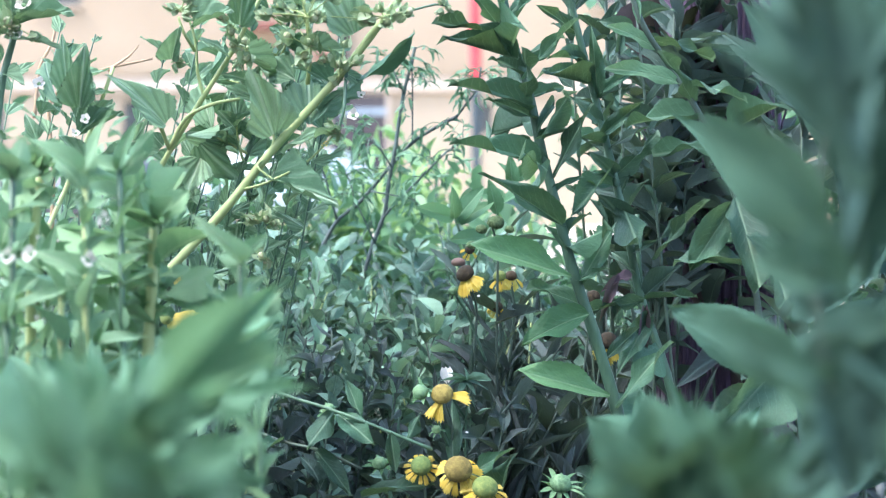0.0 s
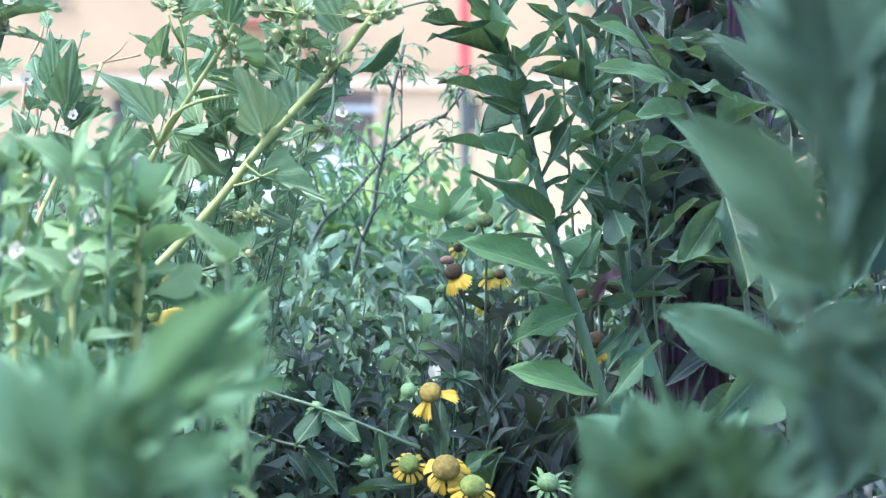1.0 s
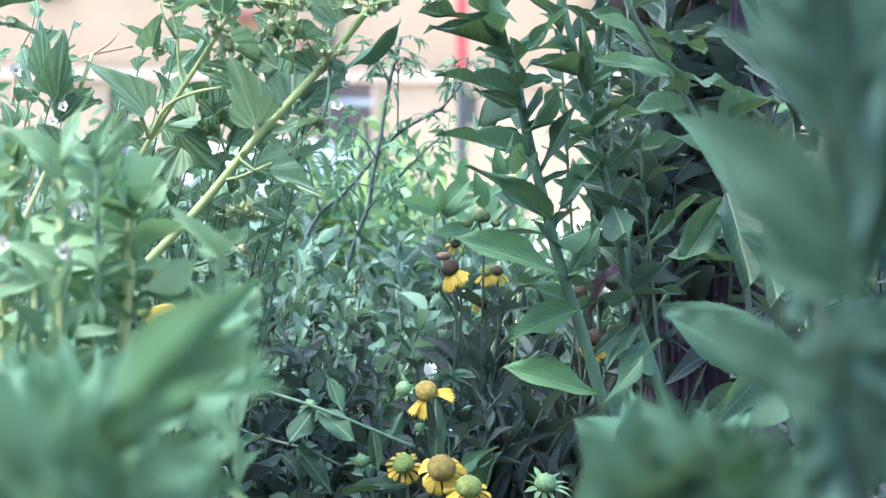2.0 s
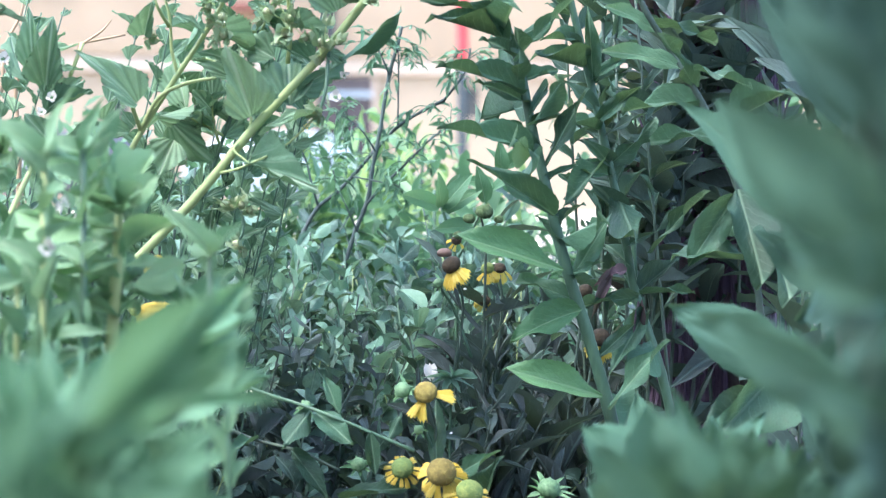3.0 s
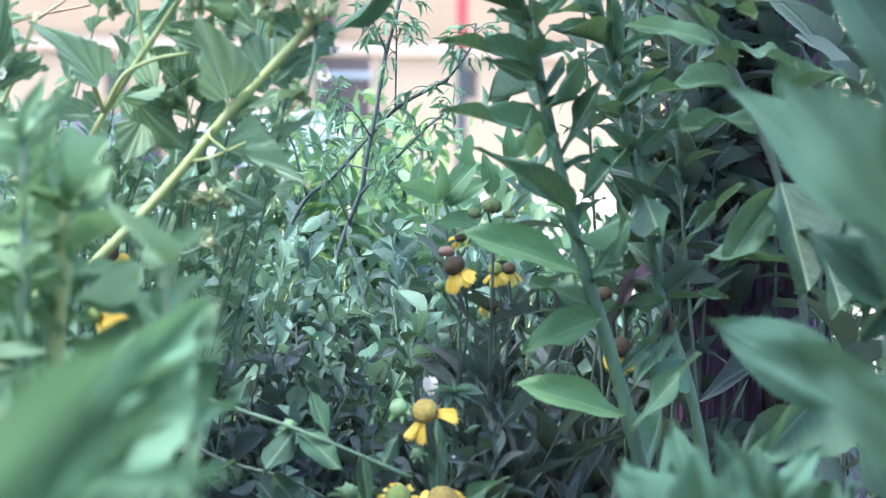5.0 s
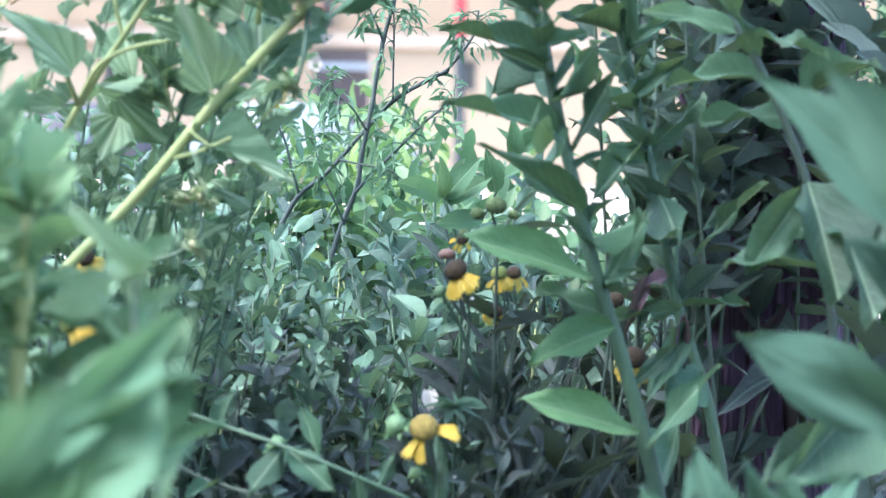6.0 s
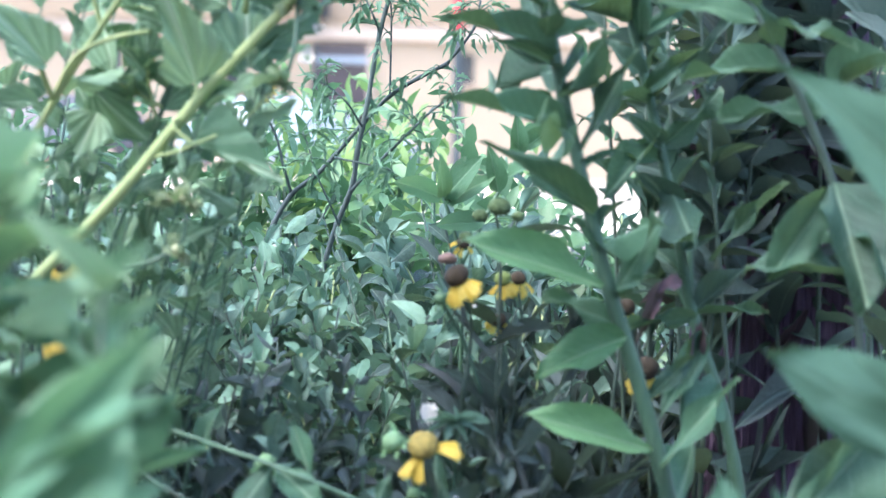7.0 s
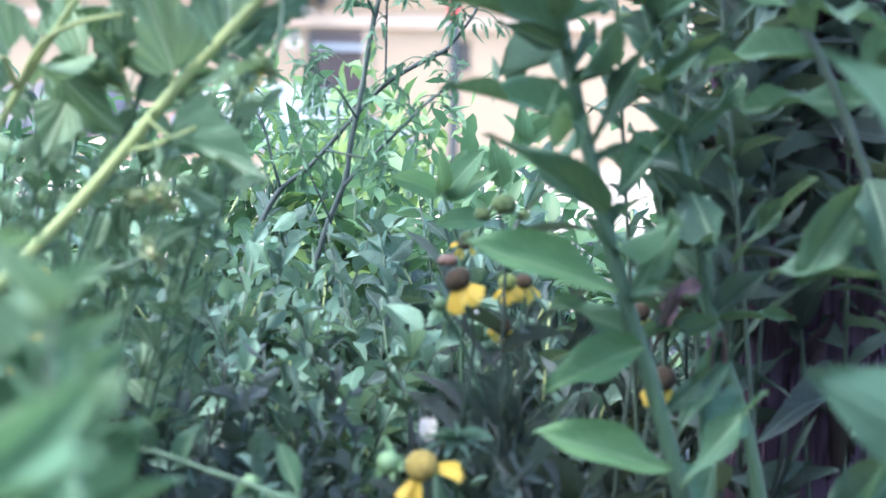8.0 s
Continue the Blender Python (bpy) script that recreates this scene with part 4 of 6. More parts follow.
def build_fourth_plant():
    x, y, z = (0.120, 1.865, 0.963)
    p = thing("tall_plant", (x + 0.06, y, 0), "tall green plant with long lance-shaped leaves", "plant", "tall leafy plants")
    rnd = random.Random(14)
    sprig(p, (x + 0.06, y, 0), (x, y, z), 26, 0.0404, TALL_DIM, M_STEM_SHADE, 0.72, 0.34, (35, 100), 0.0018, rnd, False, 0.02, 0.9)
    for x, y, z in ((0.127, 1.843, 0.912), (0.136, 1.804, 0.950), (0.091, 1.875, 0.964), (0.118, 1.863, 0.890)):
        p = thing("tall_plant", (x + 0.06, y, 0), "tall green plant with long lance-shaped leaves", "plant", "tall leafy plants")
        sprig(p, (x + 0.06, y, 0), (x, y, z), 16, 0.0385, TALL_DIM, M_STEM_SHADE, 0.80, 0.32, (40, 110), 0.0013, rnd, False, 0.02, 0.9)


build_fourth_plant()


def build_trunk():
    at = Vector((0.200, 1.944, 0.550))
    trunk = thing("tree_trunk", (at.x, at.y, 0), "dark purple-brown trunk with stringy fibrous bark", "tree trunk")
    rnd = random.Random(4)
    verts, faces = [], []
    sides, rows = 40, 40
    for i in range(rows + 1):
        z = 1.6 * i / rows
        for k in range(sides):
            a = 2 * math.pi * k / sides
            r = 0.042 + 0.02 * math.exp(-z * 3) + 0.007 * noise.noise((3 * math.cos(a) + z, 3 * math.sin(a), z * 2)) + 0.004 * noise.noise((9 * math.cos(a), 9 * math.sin(a), z * 3))
            verts.append((at.x + r * math.cos(a) * 1.05 + 0.012 * math.sin(2 * z), at.y + r * math.sin(a), z))
    for i in range(rows):
        for k in range(sides):
            a, b = i * sides + k, i * sides + (k + 1) % sides
            faces.append((a, b, b + sides, a + sides))
    faces.append(tuple(range(rows * sides, (rows + 1) * sides)))
    part("trunk", mesh_of("trunk", verts, faces, M_BARK), trunk)
    for k in range(90):
        a = rnd.uniform(math.pi * 1.0, math.pi * 2.0)
        z0, length = rnd.uniform(0.40, 0.95), rnd.uniform(0.05, 0.16)
        line = []
        for m in range(4):
            z = z0 - length * m / 3
            r = 0.050 + 0.02 * math.exp(-z * 3) + rnd.uniform(-0.003, 0.006)
            b = a + rnd.uniform(-0.06, 0.06)
            line.append((at.x + r * 1.05 * math.cos(b) + 0.012 * math.sin(2 * z), at.y + r * math.sin(b), z))
        part("bark_fibre", tube("bark_fibre", line, rnd.uniform(0.0008, 0.0020), 0.0005, M_BARK, 5, 3), trunk)
    for k in range(26):
        a = rnd.uniform(math.pi * 1.05, math.pi * 1.95)
        b = Vector((at.x + 0.055 * math.cos(a), at.y + 0.055 * math.sin(a), rnd.uniform(0.45, 1.0)))
        leaf(trunk, DRY, b, b + Vector((rnd.uniform(-0.03, 0.03), rnd.uniform(-0.02, 0.0), -rnd.uniform(0.03, 0.07))), rnd.uniform(0.008, 0.016), (math.cos(a), math.sin(a), 0.4), name="dead_leaf")


build_trunk()


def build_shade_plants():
    """The dense stand of tall plants round the trunk, its shade put into the leaf colour."""
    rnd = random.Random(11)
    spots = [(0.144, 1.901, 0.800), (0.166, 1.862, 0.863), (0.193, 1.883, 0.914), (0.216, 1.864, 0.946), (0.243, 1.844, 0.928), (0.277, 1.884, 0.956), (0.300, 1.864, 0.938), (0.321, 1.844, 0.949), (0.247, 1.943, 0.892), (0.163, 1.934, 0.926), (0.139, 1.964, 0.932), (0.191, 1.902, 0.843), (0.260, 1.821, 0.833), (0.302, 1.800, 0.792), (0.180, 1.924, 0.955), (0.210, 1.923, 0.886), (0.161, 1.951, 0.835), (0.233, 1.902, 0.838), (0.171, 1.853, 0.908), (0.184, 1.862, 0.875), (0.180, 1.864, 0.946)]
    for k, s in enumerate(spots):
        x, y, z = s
        p = thing("tall_plant", (x + rnd.uniform(-0.01, 0.04), y, 0), "tall plant with narrow leaves coloured dark for deep shade", "plant", "tall shaded plants")
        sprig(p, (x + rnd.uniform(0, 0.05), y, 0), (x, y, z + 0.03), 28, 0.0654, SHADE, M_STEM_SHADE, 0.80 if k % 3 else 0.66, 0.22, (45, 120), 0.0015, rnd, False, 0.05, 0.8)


build_shade_plants()


# ---- mallows with pale stems ----
def white_flower(plant, at, r, n=5, aim=(0, -0.8, 0.5)):
    m = Matrix.Translation(at) @ turned(aim)
    head = part("flower", dome("flower", r * 0.3, r * 0.35, M_BUD, 4, 8), plant, m, "small white flower")
    for k in range(n):
        a = 2 * math.pi * k / n + random.uniform(-0.2, 0.2)
        leaf(head, WHITE, m @ Vector((0.2 * r * math.cos(a), 0.2 * r * math.sin(a), 0.1 * r)), m @ Vector((0.8 * r * math.cos(a), 0.8 * r * math.sin(a), r * random.uniform(0.3, 1.1))), r * 0.9, m.to_3x3() @ Vector((0, 0, 1)), name="petal")
    return head


WHITE = blades(M_WHITE, spoon, 3, rows=5, cols=1, fold=0.3)


def bud_cluster(plant, at, n, spread, r, seed):
    """Seed buds on short stalks that spring from one point."""
    rnd = random.Random(seed)
    at = Vector(at)
    for k in range(int(n * 1.2)):
        way = Vector((rnd.gauss(0, 1), rnd.gauss(0, 0.6), rnd.gauss(0.2, 0.8)))
        q = at + way * spread
        b = bud(plant, q, r * rnd.uniform(0.7, 1.15), way + Vector((0, -0.3, 0.2)), 5, M_BUD_PALE, "pale green seed bud in a leafy cup", True)
        part("stalk", tube("stalk", [at - way * spread * 0.2, at.lerp(q, 0.5) + Vector((0, 0, 0.0008)), q], 0.0005, 0.0004, M_STEM_LIGHT, 5, 2), b)


def build_mallow():
    p = thing("mallow_plant", (-0.202, 1.675, 0.585), "leaning mallow with thick pale stem and fan-shaped toothed leaves", "plant", "mallows")
    p.matrix_basis.translation.z = 0
    x, y = p.matrix_basis.translation[:2]
    stem(p, [(x - 0.02, y, 0), (-0.234, 1.668, 0.684), (-0.192, 1.659, 0.733), (-0.149, 1.660, 0.779), (-0.110, 1.661, 0.827), (-0.069, 1.662, 0.872), (-0.048, 1.663, 0.899), (-0.024, 1.664, 0.931)], 0.0031, 0.0025, M_STEM_LIGHT, ridge=0.05)
    leaf(p, TALL_BROAD, (-0.057, 1.662, 0.870), (-0.018, 1.643, 0.898), 0.0177, (0.3, -0.6, -0.3), 0)
    leaf(p, MALLOW, (-0.112, 1.661, 0.834), (-0.120, 1.622, 0.871), 0.0377, (0.2, -0.9, 0.2), 1, label="folded fan-shaped leaf with toothed edge")
    leaf(p, MALLOW, (-0.113, 1.661, 0.804), (-0.068, 1.620, 0.791), 0.0238, UPWARD, 0)
    leaf(p, MALLOW, (-0.088, 1.662, 0.841), (-0.091, 1.692, 0.876), 0.0369, FRONT, 0)
    leaf(p, MALLOW_SMALL, (-0.106, 1.661, 0.822), (-0.073, 1.642, 0.844), 0.0162, UPWARD, 1)
    leaf(p, MALLOW_SMALL, (-0.084, 1.662, 0.852), (-0.049, 1.682, 0.868), 0.0169, SHADY, 1)
    leaf(p, MALLOW_SMALL, (-0.065, 1.662, 0.875), (-0.052, 1.662, 0.869), 0.0100, FRONT, 1)
    leaf(p, MALLOW_SMALL, (-0.086, 1.661, 0.817), (-0.063, 1.661, 0.823), 0.0062, SHADY, 1)
    leaf(p, MALLOW, (-0.059, 1.663, 0.901), (-0.077, 1.644, 0.940), 0.0346, FRONT, 2)
    leaf(p, MALLOW, (-0.054, 1.673, 0.913), (-0.070, 1.693, 0.906), 0.0231, FRONT, 2)
    leaf(p, MALLOW_SMALL, (-0.075, 1.672, 0.868), (-0.095, 1.663, 0.884), 0.0138, UPWARD, 2)
    stem(p, [(-0.117, 1.661, 0.819), (-0.122, 1.655, 0.813), (-0.111, 1.651, 0.804)], 0.0009, 0.0007, M_STEM_LIGHT)
    stem(p, [(-0.114, 1.661, 0.822), (-0.112, 1.661, 0.830), (-0.112, 1.661, 0.834)], 0.0009, 0.0007, M_STEM_LIGHT)
    stem(p, [(-0.132, 1.660, 0.798), (-0.117, 1.651, 0.802), (-0.091, 1.651, 0.815), (-0.072, 1.651, 0.833)], 0.0009, 0.0006, M_STEM_LIGHT)
    stem(p, [(-0.054, 1.663, 0.894), (-0.031, 1.663, 0.912), (-0.006, 1.664, 0.920), (0.002, 1.663, 0.919)], 0.0010, 0.0006, M_STEM)
    flower_head(p, (-0.088, 1.801, 0.832), 0.0027, (-0.2, -0.8, 0.5), M_DISC_GREEN, 9, (0, 360), 1.3, 10, "pale yellow flower")
    bud_cluster(p, (0.001, 1.663, 0.919), 4, 0.0023, 0.0023, 21)
    bud_cluster(p, (-0.068, 1.652, 0.873), 6, 0.0062, 0.0031, 22)
    bud_cluster(p, (-0.039, 1.653, 0.911), 7, 0.0069, 0.0035, 23)
    bud_cluster(p, (-0.089, 1.653, 0.911), 14, 0.0108, 0.0038, 24)
    bud_cluster(p, (-0.068, 1.651, 0.836), 3, 0.0031, 0.0027, 25)
    bud_cluster(p, (-0.088, 1.653, 0.891), 6, 0.0062, 0.0035, 26)
    white_flower(p, (-0.059, 1.652, 0.846), 0.0046)
    white_flower(p, (-0.054, 1.662, 0.860), 0.0031)
    stem(p, [(-0.090, 1.672, 0.868), (-0.088, 1.663, 0.890), (-0.091, 1.663, 0.916), (-0.095, 1.664, 0.938)], 0.0015, 0.0012, M_STEM_LIGHT)
    stem(p, [(-0.064, 1.662, 0.875), (-0.065, 1.652, 0.852), (-0.068, 1.651, 0.839)], 0.0012, 0.0010, M_STEM)
    leaf(p, MALLOW_SMALL, (-0.090, 1.673, 0.890), (-0.065, 1.663, 0.890), 0.0123, UPWARD, 0)
    leaf(p, MALLOW, (-0.092, 1.683, 0.902), (-0.116, 1.703, 0.903), 0.0269, SHADY, 0)
    leaf(p, MALLOW, (-0.100, 1.692, 0.872), (-0.128, 1.703, 0.888), 0.0269, FRONT, 2)


build_mallow()


def build_second_mallow():
    p = thing("mallow_plant", (-0.231, 1.695, 0.582), "branching mallow with slender pale stems and toothed leaves", "plant", "mallows")
    p.matrix_basis.translation.z = 0
    x, y = p.matrix_basis.translation[:2]
    stem(p, [(x, y, 0), (-0.226, 1.688, 0.682), (-0.207, 1.680, 0.766), (-0.194, 1.681, 0.802), (-0.179, 1.681, 0.830), (-0.159, 1.672, 0.860), (-0.140, 1.673, 0.890), (-0.124, 1.674, 0.920), (-0.116, 1.674, 0.939)], 0.0023, 0.0013, M_STEM_LIGHT, ridge=0.05)
    stem(p, [(-0.183, 1.681, 0.825), (-0.171, 1.672, 0.845), (-0.153, 1.662, 0.854), (-0.134, 1.662, 0.858)], 0.0015, 0.0010, M_STEM_LIGHT)
    stem(p, [(-0.159, 1.672, 0.860), (-0.163, 1.672, 0.875), (-0.165, 1.673, 0.898), (-0.172, 1.674, 0.920)], 0.0012, 0.0008, M_STEM_LIGHT)
    stem(p, [(-0.165, 1.673, 0.890), (-0.171, 1.663, 0.901), (-0.175, 1.663, 0.912)], 0.0012, 0.0008, M_STEM_LIGHT)
    stem(p, [(-0.183, 1.681, 0.825), (-0.187, 1.671, 0.838), (-0.188, 1.662, 0.845)], 0.0015, 0.0012, M_STEM_LIGHT)
    leaf(p, MALLOW, (-0.184, 1.662, 0.841), (-0.208, 1.632, 0.873), 0.0269, (0.4, -0.8, 0.3), 2)
    leaf(p, MALLOW_SMALL, (-0.179, 1.663, 0.884), (-0.173, 1.643, 0.903), 0.0146, FRONT, 0)
    leaf(p, MALLOW_SMALL, (-0.164, 1.663, 0.905), (-0.139, 1.643, 0.917), 0.0154, UPWARD, 0)
    leaf(p, MALLOW_SMALL, (-0.162, 1.663, 0.897), (-0.141, 1.643, 0.890), 0.0100, UPWARD, 1)
    leaf(p, MALLOW, (-0.135, 1.673, 0.907), (-0.131, 1.644, 0.936), 0.0254, FRONT, 1)
    leaf(p, MALLOW, (-0.172, 1.681, 0.834), (-0.147, 1.702, 0.842), 0.0177, SHADY, 0)
    leaf(p, MALLOW, (-0.166, 1.701, 0.831), (-0.141, 1.721, 0.800), 0.0308, SHADY, 1)
    leaf(p, MALLOW, (-0.157, 1.692, 0.876), (-0.145, 1.703, 0.903), 0.0231, SHADY, 0)
    leaf(p, MALLOW, (-0.164, 1.701, 0.819), (-0.174, 1.700, 0.796), 0.0308, FRONT, 0)
    leaf(p, MALLOW_SMALL, (-0.190, 1.681, 0.823), (-0.226, 1.661, 0.825), 0.0115, UPWARD, 1)
    leaf(p, MALLOW_SMALL, (-0.188, 1.691, 0.827), (-0.198, 1.691, 0.836), 0.0154, SHADY, 1)
    leaf(p, MALLOW, (-0.156, 1.701, 0.838), (-0.168, 1.722, 0.877), 0.0192, SHADY, 0)
    leaf(p, MALLOW, (-0.147, 1.702, 0.863), (-0.154, 1.722, 0.844), 0.0269, FRONT, 0)
    leaf(p, MALLOW_SMALL, (-0.138, 1.683, 0.887), (-0.109, 1.702, 0.876), 0.0138, UPWARD, 0)
    bud_cluster(p, (-0.179, 1.663, 0.882), 3, 0.0031, 0.0027, 31)
    bud_cluster(p, (-0.173, 1.663, 0.916), 5, 0.0038, 0.0031, 32)
    bud_cluster(p, (-0.130, 1.663, 0.890), 5, 0.0054, 0.0031, 33)
    bud_cluster(p, (-0.139, 1.663, 0.905), 4, 0.0038, 0.0027, 34)
    bud_cluster(p, (-0.117, 1.660, 0.778), 6, 0.0046, 0.0031, 35)
    bud_cluster(p, (-0.117, 1.659, 0.753), 3, 0.0023, 0.0031, 36)
    stem(p, [(-0.186, 1.669, 0.721), (-0.170, 1.659, 0.737), (-0.132, 1.659, 0.748), (-0.117, 1.659, 0.759), (-0.117, 1.660, 0.778)], 0.0012, 0.0008, M_STEM)


build_second_mallow()


def build_back_mallows():
    """Leafier mallow shoots behind the pale stems."""
    rnd = random.Random(61)
    spots = [(-0.178, 1.742, 0.878), (-0.156, 1.763, 0.903), (-0.131, 1.743, 0.913), (-0.112, 1.763, 0.907), (-0.088, 1.742, 0.878), (-0.136, 1.762, 0.855), (-0.164, 1.762, 0.840), (-0.110, 1.782, 0.856), (-0.256, 1.743, 0.902), (-0.245, 1.762, 0.871), (-0.278, 1.782, 0.876), (-0.292, 1.723, 0.885), (-0.086, 1.781, 0.824), (-0.132, 1.761, 0.812), (-0.065, 1.764, 0.931), (-0.103, 1.801, 0.804), (-0.090, 1.784, 0.924), (-0.178, 1.741, 0.812), (-0.079, 1.802, 0.853), (-0.187, 1.723, 0.904), (-0.164, 1.724, 0.920), (-0.141, 1.722, 0.877), (-0.117, 1.713, 0.885), (-0.098, 1.713, 0.900), (-0.071, 1.723, 0.904), (-0.205, 1.712, 0.854), (-0.235, 1.703, 0.903), (-0.261, 1.723, 0.912)]
    for x, y, z in spots:
        dx = -0.16 - 0.12 * rnd.random()
        p = thing("mallow_plant", (x + dx, y, 0), "slender mallow shoot with toothed grey-green leaves", "plant", "mallows")
        sprig(p, (x + dx, y, 0), (x, y, z), 13, 0.0269, rnd.choice((MALLOW, MALLOW_SMALL)), M_STEM, 0.80, 0.6, (45, 110), 0.0007, rnd, False, 0.02, 0.9)


build_back_mallows()


def build_mallow_shoots():
    """Short leafy side shoots that fill out the mallows."""
    rnd = random.Random(63)
    p = thing("mallow_plant", (-0.186, 1.705, 0.581), "bushy mallow with many small toothed leaves", "plant", "mallows")
    p.matrix_basis.translation.z = 0
    x, y = p.matrix_basis.translation[:2]
    main = [(x, y, 0), (-0.167, 1.708, 0.712), (-0.140, 1.711, 0.800), (-0.121, 1.712, 0.858), (-0.105, 1.713, 0.912), (-0.100, 1.714, 0.942)]
    stem(p, main, 0.0015, 0.0010, M_STEM)
    line = smooth_line(main, 8)
    for k in range(15):
        at = line[int(len(line) * (0.45 + 0.54 * k / 15.0))]
        way = Vector((rnd.uniform(-1, 1), rnd.uniform(-0.6, 0.2), rnd.uniform(0.2, 0.9))).normalized()
        sprig(p, at, at + way * 0.0423 * rnd.uniform(0.6, 1.1), 6, 0.0246, (MALLOW_SMALL, MALLOW)[k % 2], M_STEM_LIGHT, 0.35, 0.56, (40, 105), 0.0007, rnd, False, 0.06, 0.9)


build_mallow_shoots()


def build_left_plants():
    """Toothed leaves, white flowers and a big pale leaf beside the mallows."""
    p = thing("flowering_plant", (-0.267, 1.635, 0.590), "leafy plant with small white flowers along pale stems", "plant", "white-flowered plants")
    p.matrix_basis.translation.z = 0
    x, y = p.matrix_basis.translation[:2]
    stem(p, [(x, y, 0), (-0.266, 1.637, 0.678), (-0.263, 1.639, 0.737), (-0.260, 1.640, 0.767), (-0.237, 1.661, 0.826), (-0.219, 1.672, 0.879)], 0.0027, 0.0012, M_STEM_LIGHT)
    leaf(p, MALLOW, (-0.240, 1.662, 0.852), (-0.234, 1.643, 0.892), 0.0269, FRONT, 0)
    leaf(p, MALLOW, (-0.253, 1.672, 0.868), (-0.224, 1.663, 0.882), 0.0231, UPWARD, 1)
    leaf(p, MALLOW, (-0.248, 1.662, 0.860), (-0.252, 1.663, 0.901), 0.0192, FRONT, 0)
    leaf(p, MALLOW_SMALL, (-0.237, 1.662, 0.860), (-0.218, 1.662, 0.865), 0.0085, UPWARD, 1)
    leaf(p, MALLOW_SMALL, (-0.253, 1.672, 0.853), (-0.275, 1.693, 0.880), 0.0154, SHADY, 1)
    leaf(p, MALLOW, (-0.240, 1.682, 0.868), (-0.247, 1.682, 0.845), 0.0231, FRONT, 2)
    leaf(p, MALLOW_SMALL, (-0.239, 1.651, 0.833), (-0.211, 1.652, 0.850), 0.0100, UPWARD, 0)
    leaf(p, MALLOW_SMALL, (-0.237, 1.651, 0.837), (-0.218, 1.662, 0.858), 0.0085, FRONT, 0)
    leaf(p, MALLOW_SMALL, (-0.235, 1.651, 0.815), (-0.250, 1.641, 0.833), 0.0192, FRONT, 0)
    leaf(p, MALLOW_SMALL, (-0.232, 1.651, 0.804), (-0.248, 1.661, 0.830), 0.0192, LEFTWARD, 1)
    for at, r in (((-0.232, 1.632, 0.843), 13), ((-0.238, 1.631, 0.834), 11), ((-0.262, 1.632, 0.866), 16), ((-0.242, 1.629, 0.735), 17), ((-0.258, 1.628, 0.709), 12), ((-0.276, 1.629, 0.727), 15), ((-0.253, 1.630, 0.763), 16)):
        white_flower(p, at, 0.0003 * r)
    q = thing("flowering_plant", (-0.291, 1.625, 0.591), "tall leafy plant with buds and small white flowers", "plant", "white-flowered plants")
    q.matrix_basis.translation.z = 0
    x, y = q.matrix_basis.translation[:2]
    stem(q, [(x, y, 0), (-0.297, 1.629, 0.738), (-0.287, 1.632, 0.862), (-0.278, 1.633, 0.899), (-0.273, 1.634, 0.932)], 0.0031, 0.0019, M_STEM)
    leaf(q, MALLOW_SMALL, (-0.278, 1.633, 0.904), (-0.238, 1.603, 0.914), 0.0146, UPWARD, 0)
    leaf(q, MALLOW_SMALL, (-0.280, 1.633, 0.895), (-0.248, 1.613, 0.896), 0.0077, UPWARD, 1)
    leaf(q, MALLOW_SMALL, (-0.284, 1.632, 0.873), (-0.270, 1.622, 0.867), 0.0100, UPWARD, 0)
    leaf(q, MALLOW, (-0.284, 1.633, 0.910), (-0.264, 1.624, 0.931), 0.0192, FRONT, 0)
    leaf(q, MALLOW_SMALL, (-0.287, 1.633, 0.881), (-0.304, 1.623, 0.895), 0.0169, FRONT, 0)
    bud_cluster(q, (-0.278, 1.623, 0.902), 8, 0.0069, 0.0035, 41)
    white_flower(q, (-0.270, 1.623, 0.916), 0.0062)
    white_flower(q, (-0.275, 1.623, 0.897), 0.0054)
    dry = thing("dry_twig", (-0.247, 1.845, 0.563), "thin bare brown twig", "twig")
    dry.matrix_basis.translation.z = 0
    x, y = dry.matrix_basis.translation[:2]
    stem(dry, [(x - 0.06, y, 0), (-0.287, 1.851, 0.812), (-0.289, 1.852, 0.862), (-0.260, 1.853, 0.883), (-0.214, 1.853, 0.894)], 0.0019, 0.0008, M_DRYWOOD, "twig")
    stem(dry, [(-0.301, 1.852, 0.850), (-0.297, 1.853, 0.887), (-0.287, 1.853, 0.908), (-0.285, 1.854, 0.929)], 0.0015, 0.0008, M_DRYWOOD, "twig")
    stem(dry, [(-0.247, 1.853, 0.885), (-0.231, 1.853, 0.896), (-0.224, 1.853, 0.904)], 0.0012, 0.0004, M_DRYWOOD, "twig")


M_DRYWOOD = rough_material("dry_wood", (0.32, 0.23, 0.14), (0.46, 0.34, 0.22), 30, 300, 0.8, 0.4, 0.001)
build_left_plants()


